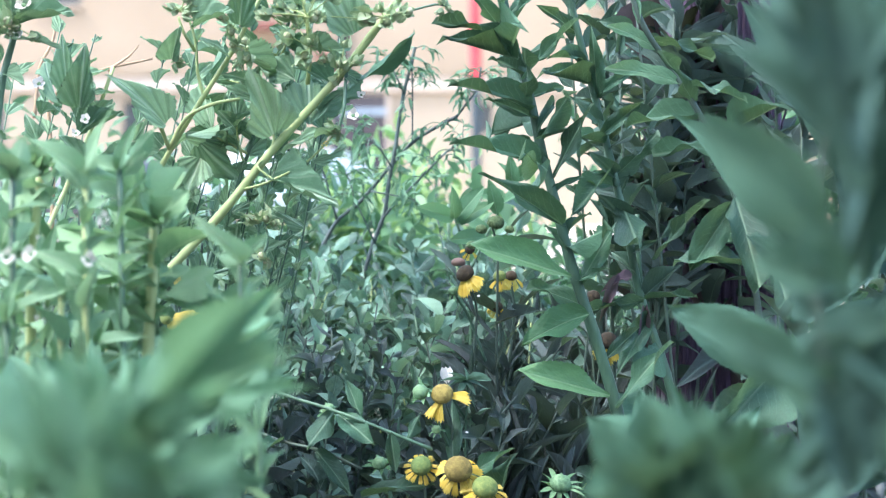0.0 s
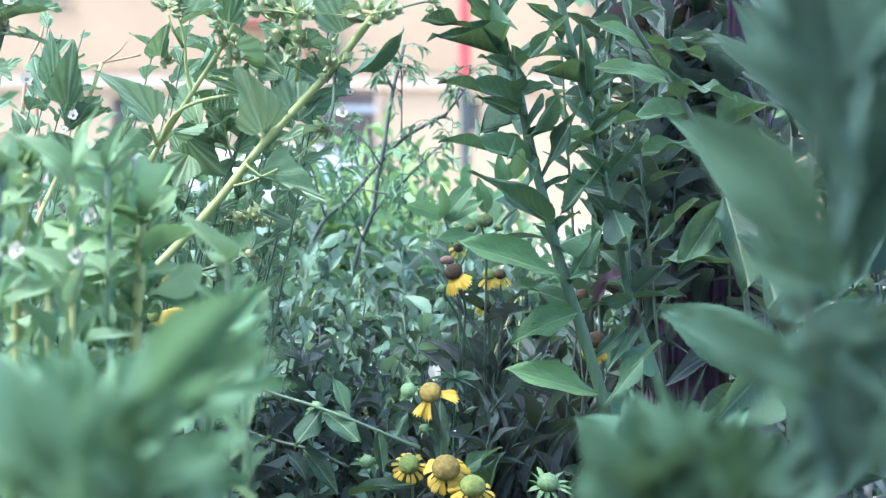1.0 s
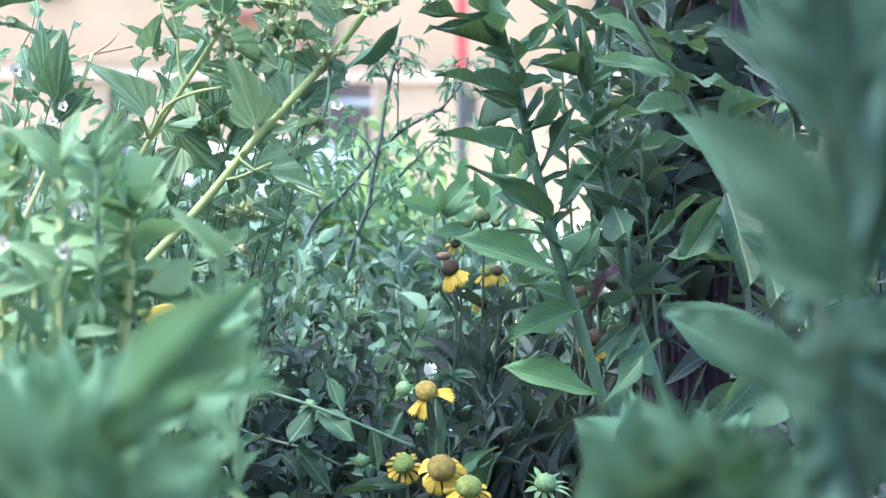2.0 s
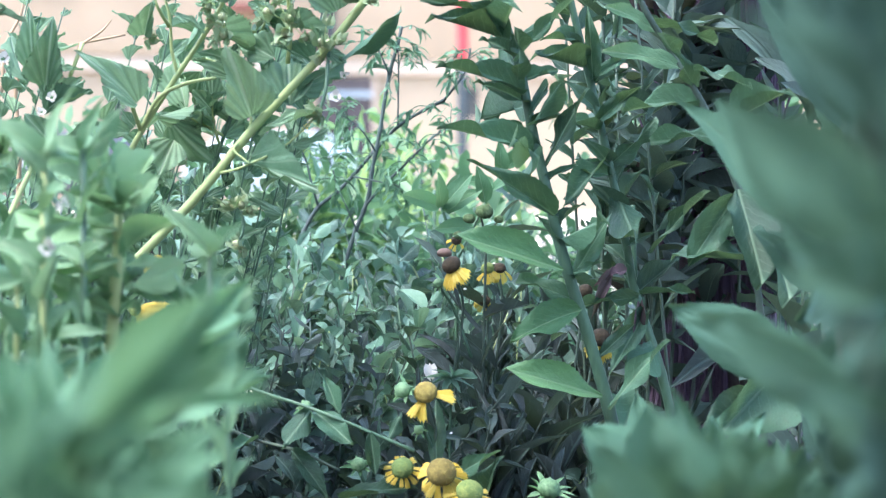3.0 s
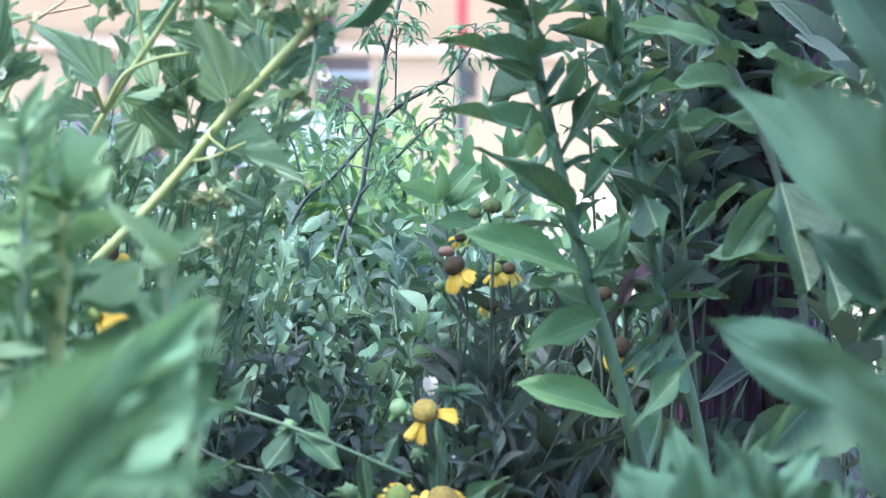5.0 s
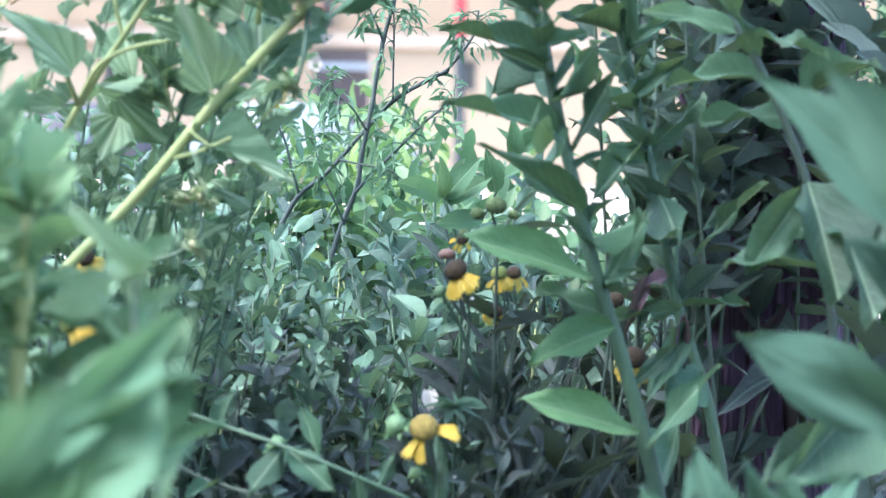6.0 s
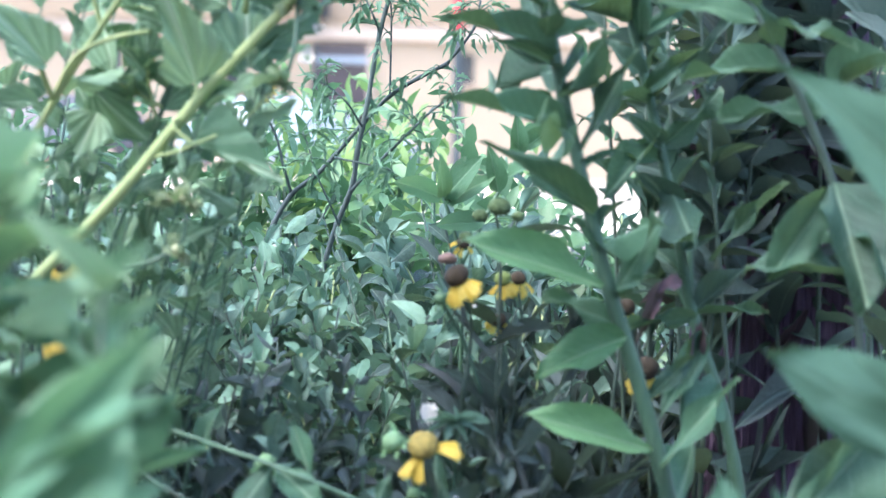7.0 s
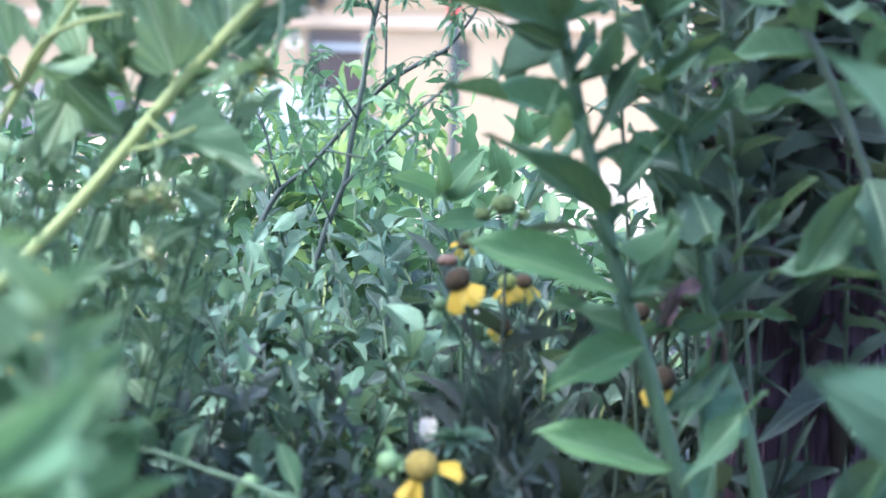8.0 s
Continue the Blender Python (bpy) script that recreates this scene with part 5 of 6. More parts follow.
# ---- the tomato plant in the middle ----
def build_tomato():
    p = thing("tomato_plant", (-0.074, 2.060, 0.666), "spindly tomato plant with dark stems and ragged little leaves", "plant")
    p.matrix_basis.translation.z = 0
    x, y = p.matrix_basis.translation[:2]
    arms = [
        ([(x, y, 0), (-0.072, 2.060, 0.695), (-0.065, 2.060, 0.727), (-0.057, 2.060, 0.754), (-0.051, 2.060, 0.769), (-0.047, 2.060, 0.782), (-0.045, 2.060, 0.800), (-0.042, 2.060, 0.816), (-0.039, 2.060, 0.832), (-0.036, 2.060, 0.853), (-0.032, 2.060, 0.877), (-0.026, 2.060, 0.900), (-0.023, 2.060, 0.914)], 4.6, 3.4, 8),
        ([(-0.118, 2.090, 0.669), (-0.109, 2.090, 0.725), (-0.099, 2.090, 0.752), (-0.088, 2.090, 0.771), (-0.072, 2.080, 0.784), (-0.060, 2.080, 0.797), (-0.043, 2.080, 0.817), (-0.025, 2.070, 0.836), (-0.006, 2.060, 0.848), (0.011, 2.060, 0.857)], 4.4, 3.0, 12),
        ([(0.011, 2.060, 0.857), (0.019, 2.050, 0.867), (0.028, 2.050, 0.881), (0.031, 2.050, 0.897)], 2.6, 1.7, 12),
        ([(-0.049, 2.050, 0.774), (-0.040, 2.050, 0.785), (-0.026, 2.050, 0.799), (-0.014, 2.040, 0.811), (0.002, 2.040, 0.827), (0.018, 2.040, 0.838)], 2.9, 1.7, 13),
        ([(-0.088, 2.090, 0.772), (-0.093, 2.080, 0.790), (-0.098, 2.080, 0.809), (-0.106, 2.080, 0.824), (-0.109, 2.080, 0.831)], 2.6, 1.6, 10),
        ([(-0.056, 2.050, 0.755), (-0.064, 2.040, 0.773), (-0.071, 2.040, 0.788), (-0.075, 2.040, 0.802), (-0.079, 2.040, 0.812)], 1.7, 1.1, 12),
        ([(-0.042, 2.050, 0.816), (-0.051, 2.040, 0.830), (-0.060, 2.040, 0.838), (-0.072, 2.040, 0.846)], 1.7, 1.1, 12),
        ([(-0.059, 2.050, 0.796), (-0.042, 2.040, 0.793), (-0.024, 2.040, 0.789), (-0.019, 2.040, 0.782)], 1.7, 1.0, 10),
        ([(-0.025, 2.060, 0.837), (-0.025, 2.060, 0.861), (-0.025, 2.060, 0.882), (-0.026, 2.060, 0.904)], 1.6, 1.3, 8),
        ([(-0.032, 2.060, 0.875), (-0.036, 2.050, 0.885), (-0.041, 2.050, 0.896), (-0.044, 2.050, 0.904)], 1.7, 1.1, 10),
    ]
    rnd = random.Random(5)
    for pts, r0, r1, n in arms:
        stem(p, pts, 0.0004 * r0, 0.0004 * r1, M_STEM_DARK, sides=7, knots=0.22)
    for pts, r0, r1, n in arms:
        line = smooth_line(pts, 8)
        line = line[len(line) // 2 :]
        for k in range(n):
            at = line[min(int(len(line) * (k + rnd.random()) / n), len(line) - 1)]
            out = Vector((rnd.uniform(-1, 1), rnd.uniform(-0.6, 0.3), rnd.uniform(-0.6, 0.5))).normalized()
            tip = at + out * 0.0170 * rnd.uniform(0.5, 1.3)
            stem(p, [at, at.lerp(tip, 0.5) + Vector((0, 0, 0.003)), tip], 0.0005, 0.0003, M_STEM, "leaf_stalk", 5, 0, 0)
            for j in range(4):
                b = at.lerp(tip, (0.45, 0.7, 0.9, 1.0)[j])
                side = Vector((rnd.uniform(-1, 1), rnd.uniform(-0.6, 0.4), rnd.uniform(-1.0, 0.4))) + out * 0.8
                size = 0.0112 * rnd.uniform(0.4, 1.2)
                leaf(p, TOMATO, b, b + side.normalized() * size, size * 0.30, (rnd.uniform(-0.4, 0.4), -0.5, 0.8))


build_tomato()


def build_round_leaf_plant():
    p = thing("round_leaf_plant", (0.020, 1.954, 0.549), "young plant with smooth rounded green leaves", "plant")
    p.matrix_basis.translation.z = 0
    x, y = p.matrix_basis.translation[:2]
    stem(p, [(x, y, 0), (0.022, 1.957, 0.663), (0.020, 1.959, 0.738), (0.010, 1.960, 0.773), (0.008, 1.960, 0.780)], 0.0015, 0.0010, M_STEM)
    stem(p, [(0.021, 1.959, 0.734), (0.038, 1.970, 0.769), (0.052, 1.981, 0.796), (0.058, 1.981, 0.809)], 0.0012, 0.0008, M_STEM)
    for b0, t0, w in (((0.009, 1.950, 0.775), (0.007, 1.931, 0.800), 27), ((0.010, 1.950, 0.774), (0.030, 1.941, 0.800), 34), ((0.008, 1.950, 0.774), (-0.016, 1.920, 0.786), 27), ((0.011, 1.950, 0.771), (0.039, 1.950, 0.790), 30), ((0.014, 1.950, 0.769), (0.023, 1.971, 0.800), 28)):
        leaf(p, ROUND, b0, t0, 0.0004 * w * 1.15, (0.1, -0.85, 0.5))
    for b0, t0, w in (((0.042, 1.960, 0.778), (0.037, 1.951, 0.805), 26), ((0.047, 1.970, 0.787), (0.066, 1.951, 0.800), 26), ((0.054, 1.971, 0.800), (0.053, 1.961, 0.824), 24), ((0.057, 1.971, 0.804), (0.074, 1.971, 0.818), 22), ((0.049, 1.970, 0.791), (0.029, 1.961, 0.796), 24), ((0.034, 1.960, 0.760), (0.007, 1.940, 0.761), 26), ((0.057, 1.971, 0.804), (0.042, 1.971, 0.820), 20)):
        leaf(p, ROUND, b0, t0, 0.0004 * w * 1.15, (0.1, -0.8, 0.6))


ROUND = blades(M_ROUND, ovate, 3, rows=10, cols=2, fold=0.4, droop=0.1, wave=0.02)
build_round_leaf_plant()


# ---- sneezeweeds: yellow flowers with round centres ----
def helenium(root, heads, label="upright plant with yellow flowers and narrow leaves"):
    """A clump: one stalk for each flower head, narrow leaves along it."""
    p = thing("sneezeweed", (root[0], root[1], 0), label, "flower", "sneezeweeds")
    for at, below in heads:
        at = Vector(at)
        foot = Vector((root[0] + (at.x - root[0]) * 0.3 + random.uniform(-0.05, 0.05), root[1] + random.uniform(-0.01, 0.01), 0))
        mid = foot.lerp(at, 0.6) + Vector((random.uniform(-0.01, 0.01), 0, 0))
        stem(p, [foot, mid, Vector(below), at], 0.0011, 0.0007, M_STEM_SHADE, sides=6)
        for k in range(16):
            f = random.uniform(0.0, 0.92)
            q = mid.lerp(Vector(below), f) if f < 0.85 else Vector(below)
            way = Vector((random.uniform(-1, 1), random.uniform(-0.8, 0.4), random.uniform(0.3, 1.4))).normalized()
            length = 0.0385 * random.uniform(0.6, 1.15)
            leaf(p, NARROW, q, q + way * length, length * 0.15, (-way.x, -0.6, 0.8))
    return p


def build_star_weed():
    """A small weed with a white bud and a star of narrow bluish leaves."""
    p = thing("star_weed", (0.012, 1.755, 0.574), "small weed with white bud and star of narrow leaves", "weed")
    p.matrix_basis.translation.z = 0
    x, y = p.matrix_basis.translation[:2]
    stem(p, [(x, y, 0), (0.016, 1.746, 0.631), (0.017, 1.737, 0.659), (0.016, 1.737, 0.666)], 0.0010, 0.0006, M_STEM)
    stem(p, [(0.015, 1.747, 0.639), (0.006, 1.737, 0.655), (0.003, 1.737, 0.665)], 0.0008, 0.0005, M_STEM)
    for k in range(9):
        t = 2 * math.pi * k / 9 + 0.2
        c0 = Vector((0.016, 1.737, 0.666))
        leaf(p, STAR, c0, c0 + Vector((math.cos(t) * 0.0177, -0.008, math.sin(t) * 0.0085)), 0.0046, (0, -0.7, 0.7))
    for k in range(3):
        leaf(p, WHITE, (0.003, 1.737, 0.663), Vector((0.002, 1.737, 0.675)) + Vector(((k - 1) * 0.0027, 0, 0)), 0.0058, FRONT, name="petal", label="" if k else "white petal")


STAR = blades(M_STAR, strap, 3, rows=6, cols=1, fold=0.5, droop=0.2, wave=0.0)
build_star_weed()


def build_sneezeweeds():
    a = helenium((0.012, 1.675, 0.585), [((0.000, 1.677, 0.659), (0.006, 1.686, 0.637)), ((-0.014, 1.666, 0.613), (-0.012, 1.675, 0.596)), ((0.010, 1.656, 0.610), (0.008, 1.665, 0.590)), ((0.028, 1.655, 0.598), (0.025, 1.665, 0.582))])
    flower_head(a, (0.000, 1.667, 0.660), 0.0073, (-0.15, -0.75, 0.65), M_DISC, 6, (150, 218, 80), 1.2, 2)
    flower_head(a, (-0.014, 1.656, 0.614), 0.0069, (-0.1, -0.85, 0.55), M_DISC_GREEN, 14, (0, 360), 0.72, 8, "young yellow flower with green centre")
    flower_head(a, (0.010, 1.646, 0.612), 0.0092, (0.0, -0.8, 0.6), M_DISC, 17, (0, 360), 0.80, 22)
    flower_head(a, (0.027, 1.641, 0.600), 0.0085, (0.15, -0.6, 0.8), M_DISC_GREEN, 15, (0, 360), 0.80, 10, "young yellow flower with green centre")
    bud(a, (-0.014, 1.667, 0.662), 0.0050, (-0.3, -0.7, 0.5), 9)
    bud(a, (-0.042, 1.676, 0.613), 0.0046, (-0.1, -0.6, 0.7), 8)
    bud(a, (0.078, 1.675, 0.598), 0.0069, (0.1, -0.5, 0.9), 12)
    bud(a, (-0.004, 1.676, 0.636), 0.0031, (-0.2, -0.6, 0.8), 6)
    bud(a, (-0.076, 1.677, 0.649), 0.0042, (-0.2, -0.5, 0.8), 7)
    stem(a, [(-0.014, 1.667, 0.661), (-0.005, 1.677, 0.645), (0.006, 1.686, 0.621)], 0.0012, 0.0012)
    stem(a, [(-0.042, 1.676, 0.611), (-0.036, 1.685, 0.595), (-0.032, 1.685, 0.572)], 0.0012, 0.0015)
    stem(a, [(0.078, 1.675, 0.596), (0.076, 1.685, 0.576), (0.073, 1.684, 0.553)], 0.0015, 0.0019)
    leaf(a, TALL, (0.007, 1.676, 0.611), (0.006, 1.697, 0.657), 0.0169, FRONT, 1)
    leaf(a, TALL, (0.012, 1.686, 0.602), (0.044, 1.666, 0.627), 0.0177, LEFTWARD, 1)
    leaf(a, TALL, (0.036, 1.675, 0.585), (0.045, 1.656, 0.623), 0.0192, LEFTWARD, 0)
    leaf(a, TALL, (-0.054, 1.675, 0.592), (-0.009, 1.656, 0.608), 0.0192, UPWARD, 2)
    b = helenium((0.030, 1.775, 0.572), [((0.017, 1.759, 0.736), (0.024, 1.778, 0.708)), ((0.039, 1.799, 0.734), (0.041, 1.798, 0.707)), ((0.049, 1.799, 0.731), (0.051, 1.798, 0.707)), ((0.118, 1.818, 0.690), (0.113, 1.817, 0.665)), ((0.034, 1.780, 0.775), (0.039, 1.789, 0.752)), ((0.108, 1.839, 0.717), (0.106, 1.838, 0.688))], "clump of sneezeweed with faded yellow flowers")
    flower_head(b, (0.017, 1.759, 0.737), 0.0065, (-0.5, -0.55, 0.7), M_DISC_DARK, 7, (170, 280), 1.2, 10, "faded yellow flower with brown centre")
    flower_head(b, (0.041, 1.799, 0.734), 0.0046, (-0.2, -0.6, 0.8), M_DISC_GREEN, 6, (150, 280), 1.2, 14)
    flower_head(b, (0.049, 1.809, 0.734), 0.0042, (0.1, -0.6, 0.8), M_DISC_DARK, 6, (120, 270), 1.3, 30)
    flower_head(b, (0.118, 1.798, 0.688), 0.0065, (0.0, -0.8, 0.5), M_DISC_DARK, 6, (120, 230), 1.3, 20)
    flower_head(b, (0.110, 1.839, 0.718), 0.0050, (0.0, -0.8, 0.5), M_DISC_DARK, 5, (90, 270), 1.1, 40)
    flower_head(b, (0.019, 1.789, 0.754), 0.0035, (0.0, -0.8, 0.5), M_DISC_DARK, 4, (90, 270), 1.2, 30)
    flower_head(b, (0.039, 1.798, 0.713), 0.0038, (0.0, -0.8, 0.4), M_DISC_DARK, 6, (90, 270), 1.4, 40)
    for at, r in (((0.037, 1.778, 0.772), 0.0062), ((0.027, 1.778, 0.768), 0.0042), ((0.020, 1.776, 0.757), 0.0036), ((0.047, 1.784, 0.768), 0.0034)):
        part("seed_head", dome("seed_head", 0.85 * r, r * 1.1, M_SEED, 10, 22, 0.20), b, Matrix.Translation(at) @ turned((0.1, -0.5, 0.8)), "knobbly green seed head")
    bud(b, (0.008, 1.769, 0.725), 0.0035, (-0.3, -0.6, 0.6), 8)
    stem(b, [(0.008, 1.769, 0.724), (0.018, 1.778, 0.708), (0.030, 1.777, 0.676)], 0.0008, 0.0012)
    c = helenium((-0.176, 1.715, 0.580), [((-0.179, 1.638, 0.715), (-0.184, 1.658, 0.692)), ((-0.179, 1.699, 0.743), (-0.181, 1.699, 0.720))], "sneezeweed with yellow flowers among pale leaves")
    flower_head(c, (-0.179, 1.638, 0.714), 0.0046, (-0.5, -0.5, 0.1), M_DISC_GREEN, 6, (190, 300), 2.6, 10)
    flower_head(c, (-0.179, 1.699, 0.743), 0.0046, (-0.3, -0.6, 0.6), M_DISC_DARK, 9, (90, 330), 1.2, 30)
    part("seed_head", dome("seed_head", 0.0050, 0.0058, M_PINK), b, Matrix.Translation((0.011, 1.799, 0.743)), "faded pink seed head")
    part("dewdrop", dome("dewdrop", 0.0012, 0.0015, M_DEW, 6, 10, 0.0), b, Matrix.Translation((0.025, 1.769, 0.722)), "bright drop of water")
    part("dewdrop", dome("dewdrop", 0.0010, 0.0012, M_DEW, 6, 10, 0.0), a, Matrix.Translation((0.016, 1.676, 0.635)), "bright drop of water")
    # a stalk that lies across the clump
    d = thing("leaning_weed", (-0.133, 1.665, 0.586), "weed leaning across the bed with arching ribbed stalk", "plant")
    d.matrix_basis.translation.z = 0
    x, y = d.matrix_basis.translation[:2]
    stem(d, [(x, y, 0), (-0.146, 1.686, 0.621), (-0.134, 1.677, 0.664), (-0.092, 1.667, 0.657), (-0.054, 1.657, 0.645), (-0.007, 1.656, 0.626)], 0.0010, 0.0012, M_STEM)
    stem(d, [(-0.146, 1.687, 0.648), (-0.115, 1.676, 0.632), (-0.080, 1.666, 0.624), (-0.054, 1.666, 0.612)], 0.0012, 0.0009, M_STEM_SHADE)
    for b0, t0, w in (((-0.073, 1.667, 0.650), (-0.089, 1.646, 0.629), 60), ((-0.069, 1.667, 0.648), (-0.046, 1.646, 0.633), 60), ((-0.107, 1.677, 0.658), (-0.100, 1.678, 0.679), 40), ((-0.107, 1.676, 0.630), (-0.123, 1.656, 0.625), 36), ((-0.084, 1.666, 0.624), (-0.061, 1.655, 0.598), 50), ((-0.035, 1.656, 0.638), (-0.031, 1.656, 0.610), 34), ((-0.054, 1.667, 0.644), (-0.066, 1.687, 0.675), 30), ((-0.119, 1.677, 0.660), (-0.130, 1.678, 0.683), 30), ((-0.024, 1.656, 0.632), (-0.015, 1.657, 0.651), 26)):
        leaf(d, TALL, b0, t0, 0.0004 * w, OPEN if w > 40 else UPWARD)


build_sneezeweeds()


# ---- the low growth that fills the bed ----
WEED_ROUND = Clump(M_WEED, spoon, 6, 2, 0.026, fold=0.7, droop=0.25, wave=0.05)
WEED_OBLONG = Clump(M_WEED, oblong, 6, 2, 0.027, fold=0.8, droop=0.3, wave=0.05)
WEED_SPEAR = Clump(M_WEED, lance, 7, 2, 0.029, fold=0.8, droop=0.25, wave=0.05)
WEED_PALE = Clump(M_WEED_PALE, spoon, 6, 2, 0.025, fold=0.7, droop=0.3, wave=0.05)
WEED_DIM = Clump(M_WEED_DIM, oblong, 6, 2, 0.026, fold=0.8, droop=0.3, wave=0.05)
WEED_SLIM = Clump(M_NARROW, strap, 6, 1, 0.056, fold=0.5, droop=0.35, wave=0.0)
LEFT_LEAF = Clump(M_LEFT, lance, 8, 2, 0.027, fold=0.5, droop=0.25, wave=0.06)


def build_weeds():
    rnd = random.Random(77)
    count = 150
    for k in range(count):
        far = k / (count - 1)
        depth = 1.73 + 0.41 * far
        # side and drop are slopes from the eye, chosen to fit the camera's view
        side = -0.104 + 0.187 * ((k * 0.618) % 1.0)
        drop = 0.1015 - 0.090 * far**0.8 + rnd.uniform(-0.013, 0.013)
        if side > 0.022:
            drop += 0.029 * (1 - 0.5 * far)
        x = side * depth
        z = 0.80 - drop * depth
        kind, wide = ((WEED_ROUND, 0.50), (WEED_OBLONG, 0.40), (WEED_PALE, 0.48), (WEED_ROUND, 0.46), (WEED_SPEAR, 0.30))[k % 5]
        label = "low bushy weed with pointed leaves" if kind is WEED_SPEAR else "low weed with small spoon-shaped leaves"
        # the lit copy stays at the back left, where the tops are bright
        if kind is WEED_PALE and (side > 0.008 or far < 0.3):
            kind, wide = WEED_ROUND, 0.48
        # front weeds mostly wear the shaded copy
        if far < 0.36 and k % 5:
            kind, wide, label = WEED_DIM, 0.38, "low weed with leaves coloured bluish for shade"
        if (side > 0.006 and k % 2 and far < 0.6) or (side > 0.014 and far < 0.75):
            kind, wide, label = WEED_SLIM, 0.065, "low weed with narrow leaves coloured dark for shade"
        p = thing("weed", (x, depth, 0), label, "weed", "low weeds filling the bed")
        places = []
        for s in range(3):
            lean = rnd.uniform(-0.12, 0.12) * (0.3 if kind is WEED_SLIM else 1.0)
            tip = (x + lean, depth + rnd.uniform(-0.04, 0.04), z - 0.030 * s * rnd.uniform(0.3, 1.4))
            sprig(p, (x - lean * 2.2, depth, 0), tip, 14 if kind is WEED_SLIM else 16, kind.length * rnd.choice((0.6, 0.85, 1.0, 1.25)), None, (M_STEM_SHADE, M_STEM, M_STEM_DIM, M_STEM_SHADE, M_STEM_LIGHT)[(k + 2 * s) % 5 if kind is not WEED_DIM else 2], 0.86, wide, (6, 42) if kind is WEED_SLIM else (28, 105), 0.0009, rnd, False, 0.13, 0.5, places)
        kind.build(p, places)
        if k % 7 == 3 and kind in (WEED_ROUND, WEED_PALE, WEED_OBLONG):
            for s in range(2):
                white_flower(p, Vector(tip) + Vector((rnd.uniform(-0.02, 0.02), -0.01, rnd.uniform(-0.025, 0.006))), rnd.uniform(0.0028, 0.0042), 4, (rnd.uniform(-0.6, 0.6), -0.7, 0.5))


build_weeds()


def build_middle_weeds():
    """Taller leafy weeds round the foot of the tomato plant."""
    rnd = random.Random(79)
    for k, (x, y, z) in enumerate(((-0.069, 1.988, 0.715), (-0.101, 1.999, 0.719), (-0.042, 1.979, 0.718), (-0.081, 1.958, 0.703), (-0.019, 1.968, 0.711), (-0.123, 1.989, 0.733))):
        p = thing("weed", (x, y, 0), "leafy weed with oval leaves", "weed", "low weeds filling the bed")
        places = []
        for s in range(3):
            tip = (x + rnd.uniform(-0.03, 0.03), y, z - 0.02 * s)
            sprig(p, (x + rnd.uniform(-0.05, 0.05), y, 0), tip, 14, 0.029, None, M_STEM_SHADE, 0.84, 0.40, (25, 90), 0.0010, rnd, False, 0.08, 0.4, places)
        (WEED_OBLONG, WEED_ROUND, WEED_PALE)[k % 3].build(p, places)


build_middle_weeds()


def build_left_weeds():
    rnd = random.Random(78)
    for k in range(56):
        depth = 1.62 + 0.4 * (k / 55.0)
        # across and down again by slopes from the eye, fitted to the camera's view
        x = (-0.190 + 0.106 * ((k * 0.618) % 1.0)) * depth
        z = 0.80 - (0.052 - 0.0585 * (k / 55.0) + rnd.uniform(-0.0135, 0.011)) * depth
        p = thing("weed", (x, depth, 0), "leafy weed with pale green leaves", "weed", "leafy weeds under the mallows")
        places = []
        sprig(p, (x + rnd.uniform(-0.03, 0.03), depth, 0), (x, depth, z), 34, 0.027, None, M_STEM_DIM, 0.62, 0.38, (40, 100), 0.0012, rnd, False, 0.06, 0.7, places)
        (LEFT_LEAF, LEFT_LEAF, WEED_ROUND)[k % 3].build(p, places)


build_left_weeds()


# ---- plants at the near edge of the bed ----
# each leaf: across and up at its foot, across and up at its tip, width, at one metre off, fitted to the camera's view
RIGHT_CLUMP = [
    (0.145, -0.076, 0.090, -0.049, 0.025),
    (0.147, -0.022, 0.101, 0.029, 0.027),
    (0.159, 0.013, 0.117, 0.071, 0.021),
    (0.161, -0.002, 0.144, 0.079, 0.020),
    (0.161, -0.036, 0.177, 0.063, 0.020),
    (0.139, -0.054, 0.178, 0.000, 0.020),
    (0.139, -0.074, 0.179, -0.043, 0.020),
    (0.179, -0.104, 0.127, -0.066, 0.023),
    (0.132, -0.126, 0.181, -0.081, 0.022),
    (0.157, -0.065, 0.174, -0.113, 0.020),
    (0.154, 0.034, 0.179, 0.083, 0.018),
    (0.152, 0.047, 0.130, 0.088, 0.016),
    (0.157, -0.043, 0.123, -0.020, 0.018),
    (0.159, -0.119, 0.143, -0.074, 0.020),
]
LOW_CLUMP = [
    (0.080, -0.126, 0.060, -0.091, 0.017),
    (0.082, -0.126, 0.058, -0.113, 0.016),
    (0.089, -0.126, 0.078, -0.083, 0.015),
    (0.094, -0.126, 0.089, -0.081, 0.013),
    (0.098, -0.128, 0.103, -0.085, 0.015),
    (0.105, -0.128, 0.116, -0.087, 0.015),
    (0.112, -0.128, 0.126, -0.095, 0.016),
    (0.094, -0.135, 0.071, -0.103, 0.019),
    (0.103, -0.135, 0.100, -0.103, 0.020),
    (0.114, -0.135, 0.123, -0.106, 0.020),
    (0.121, -0.135, 0.139, -0.106, 0.018),
]
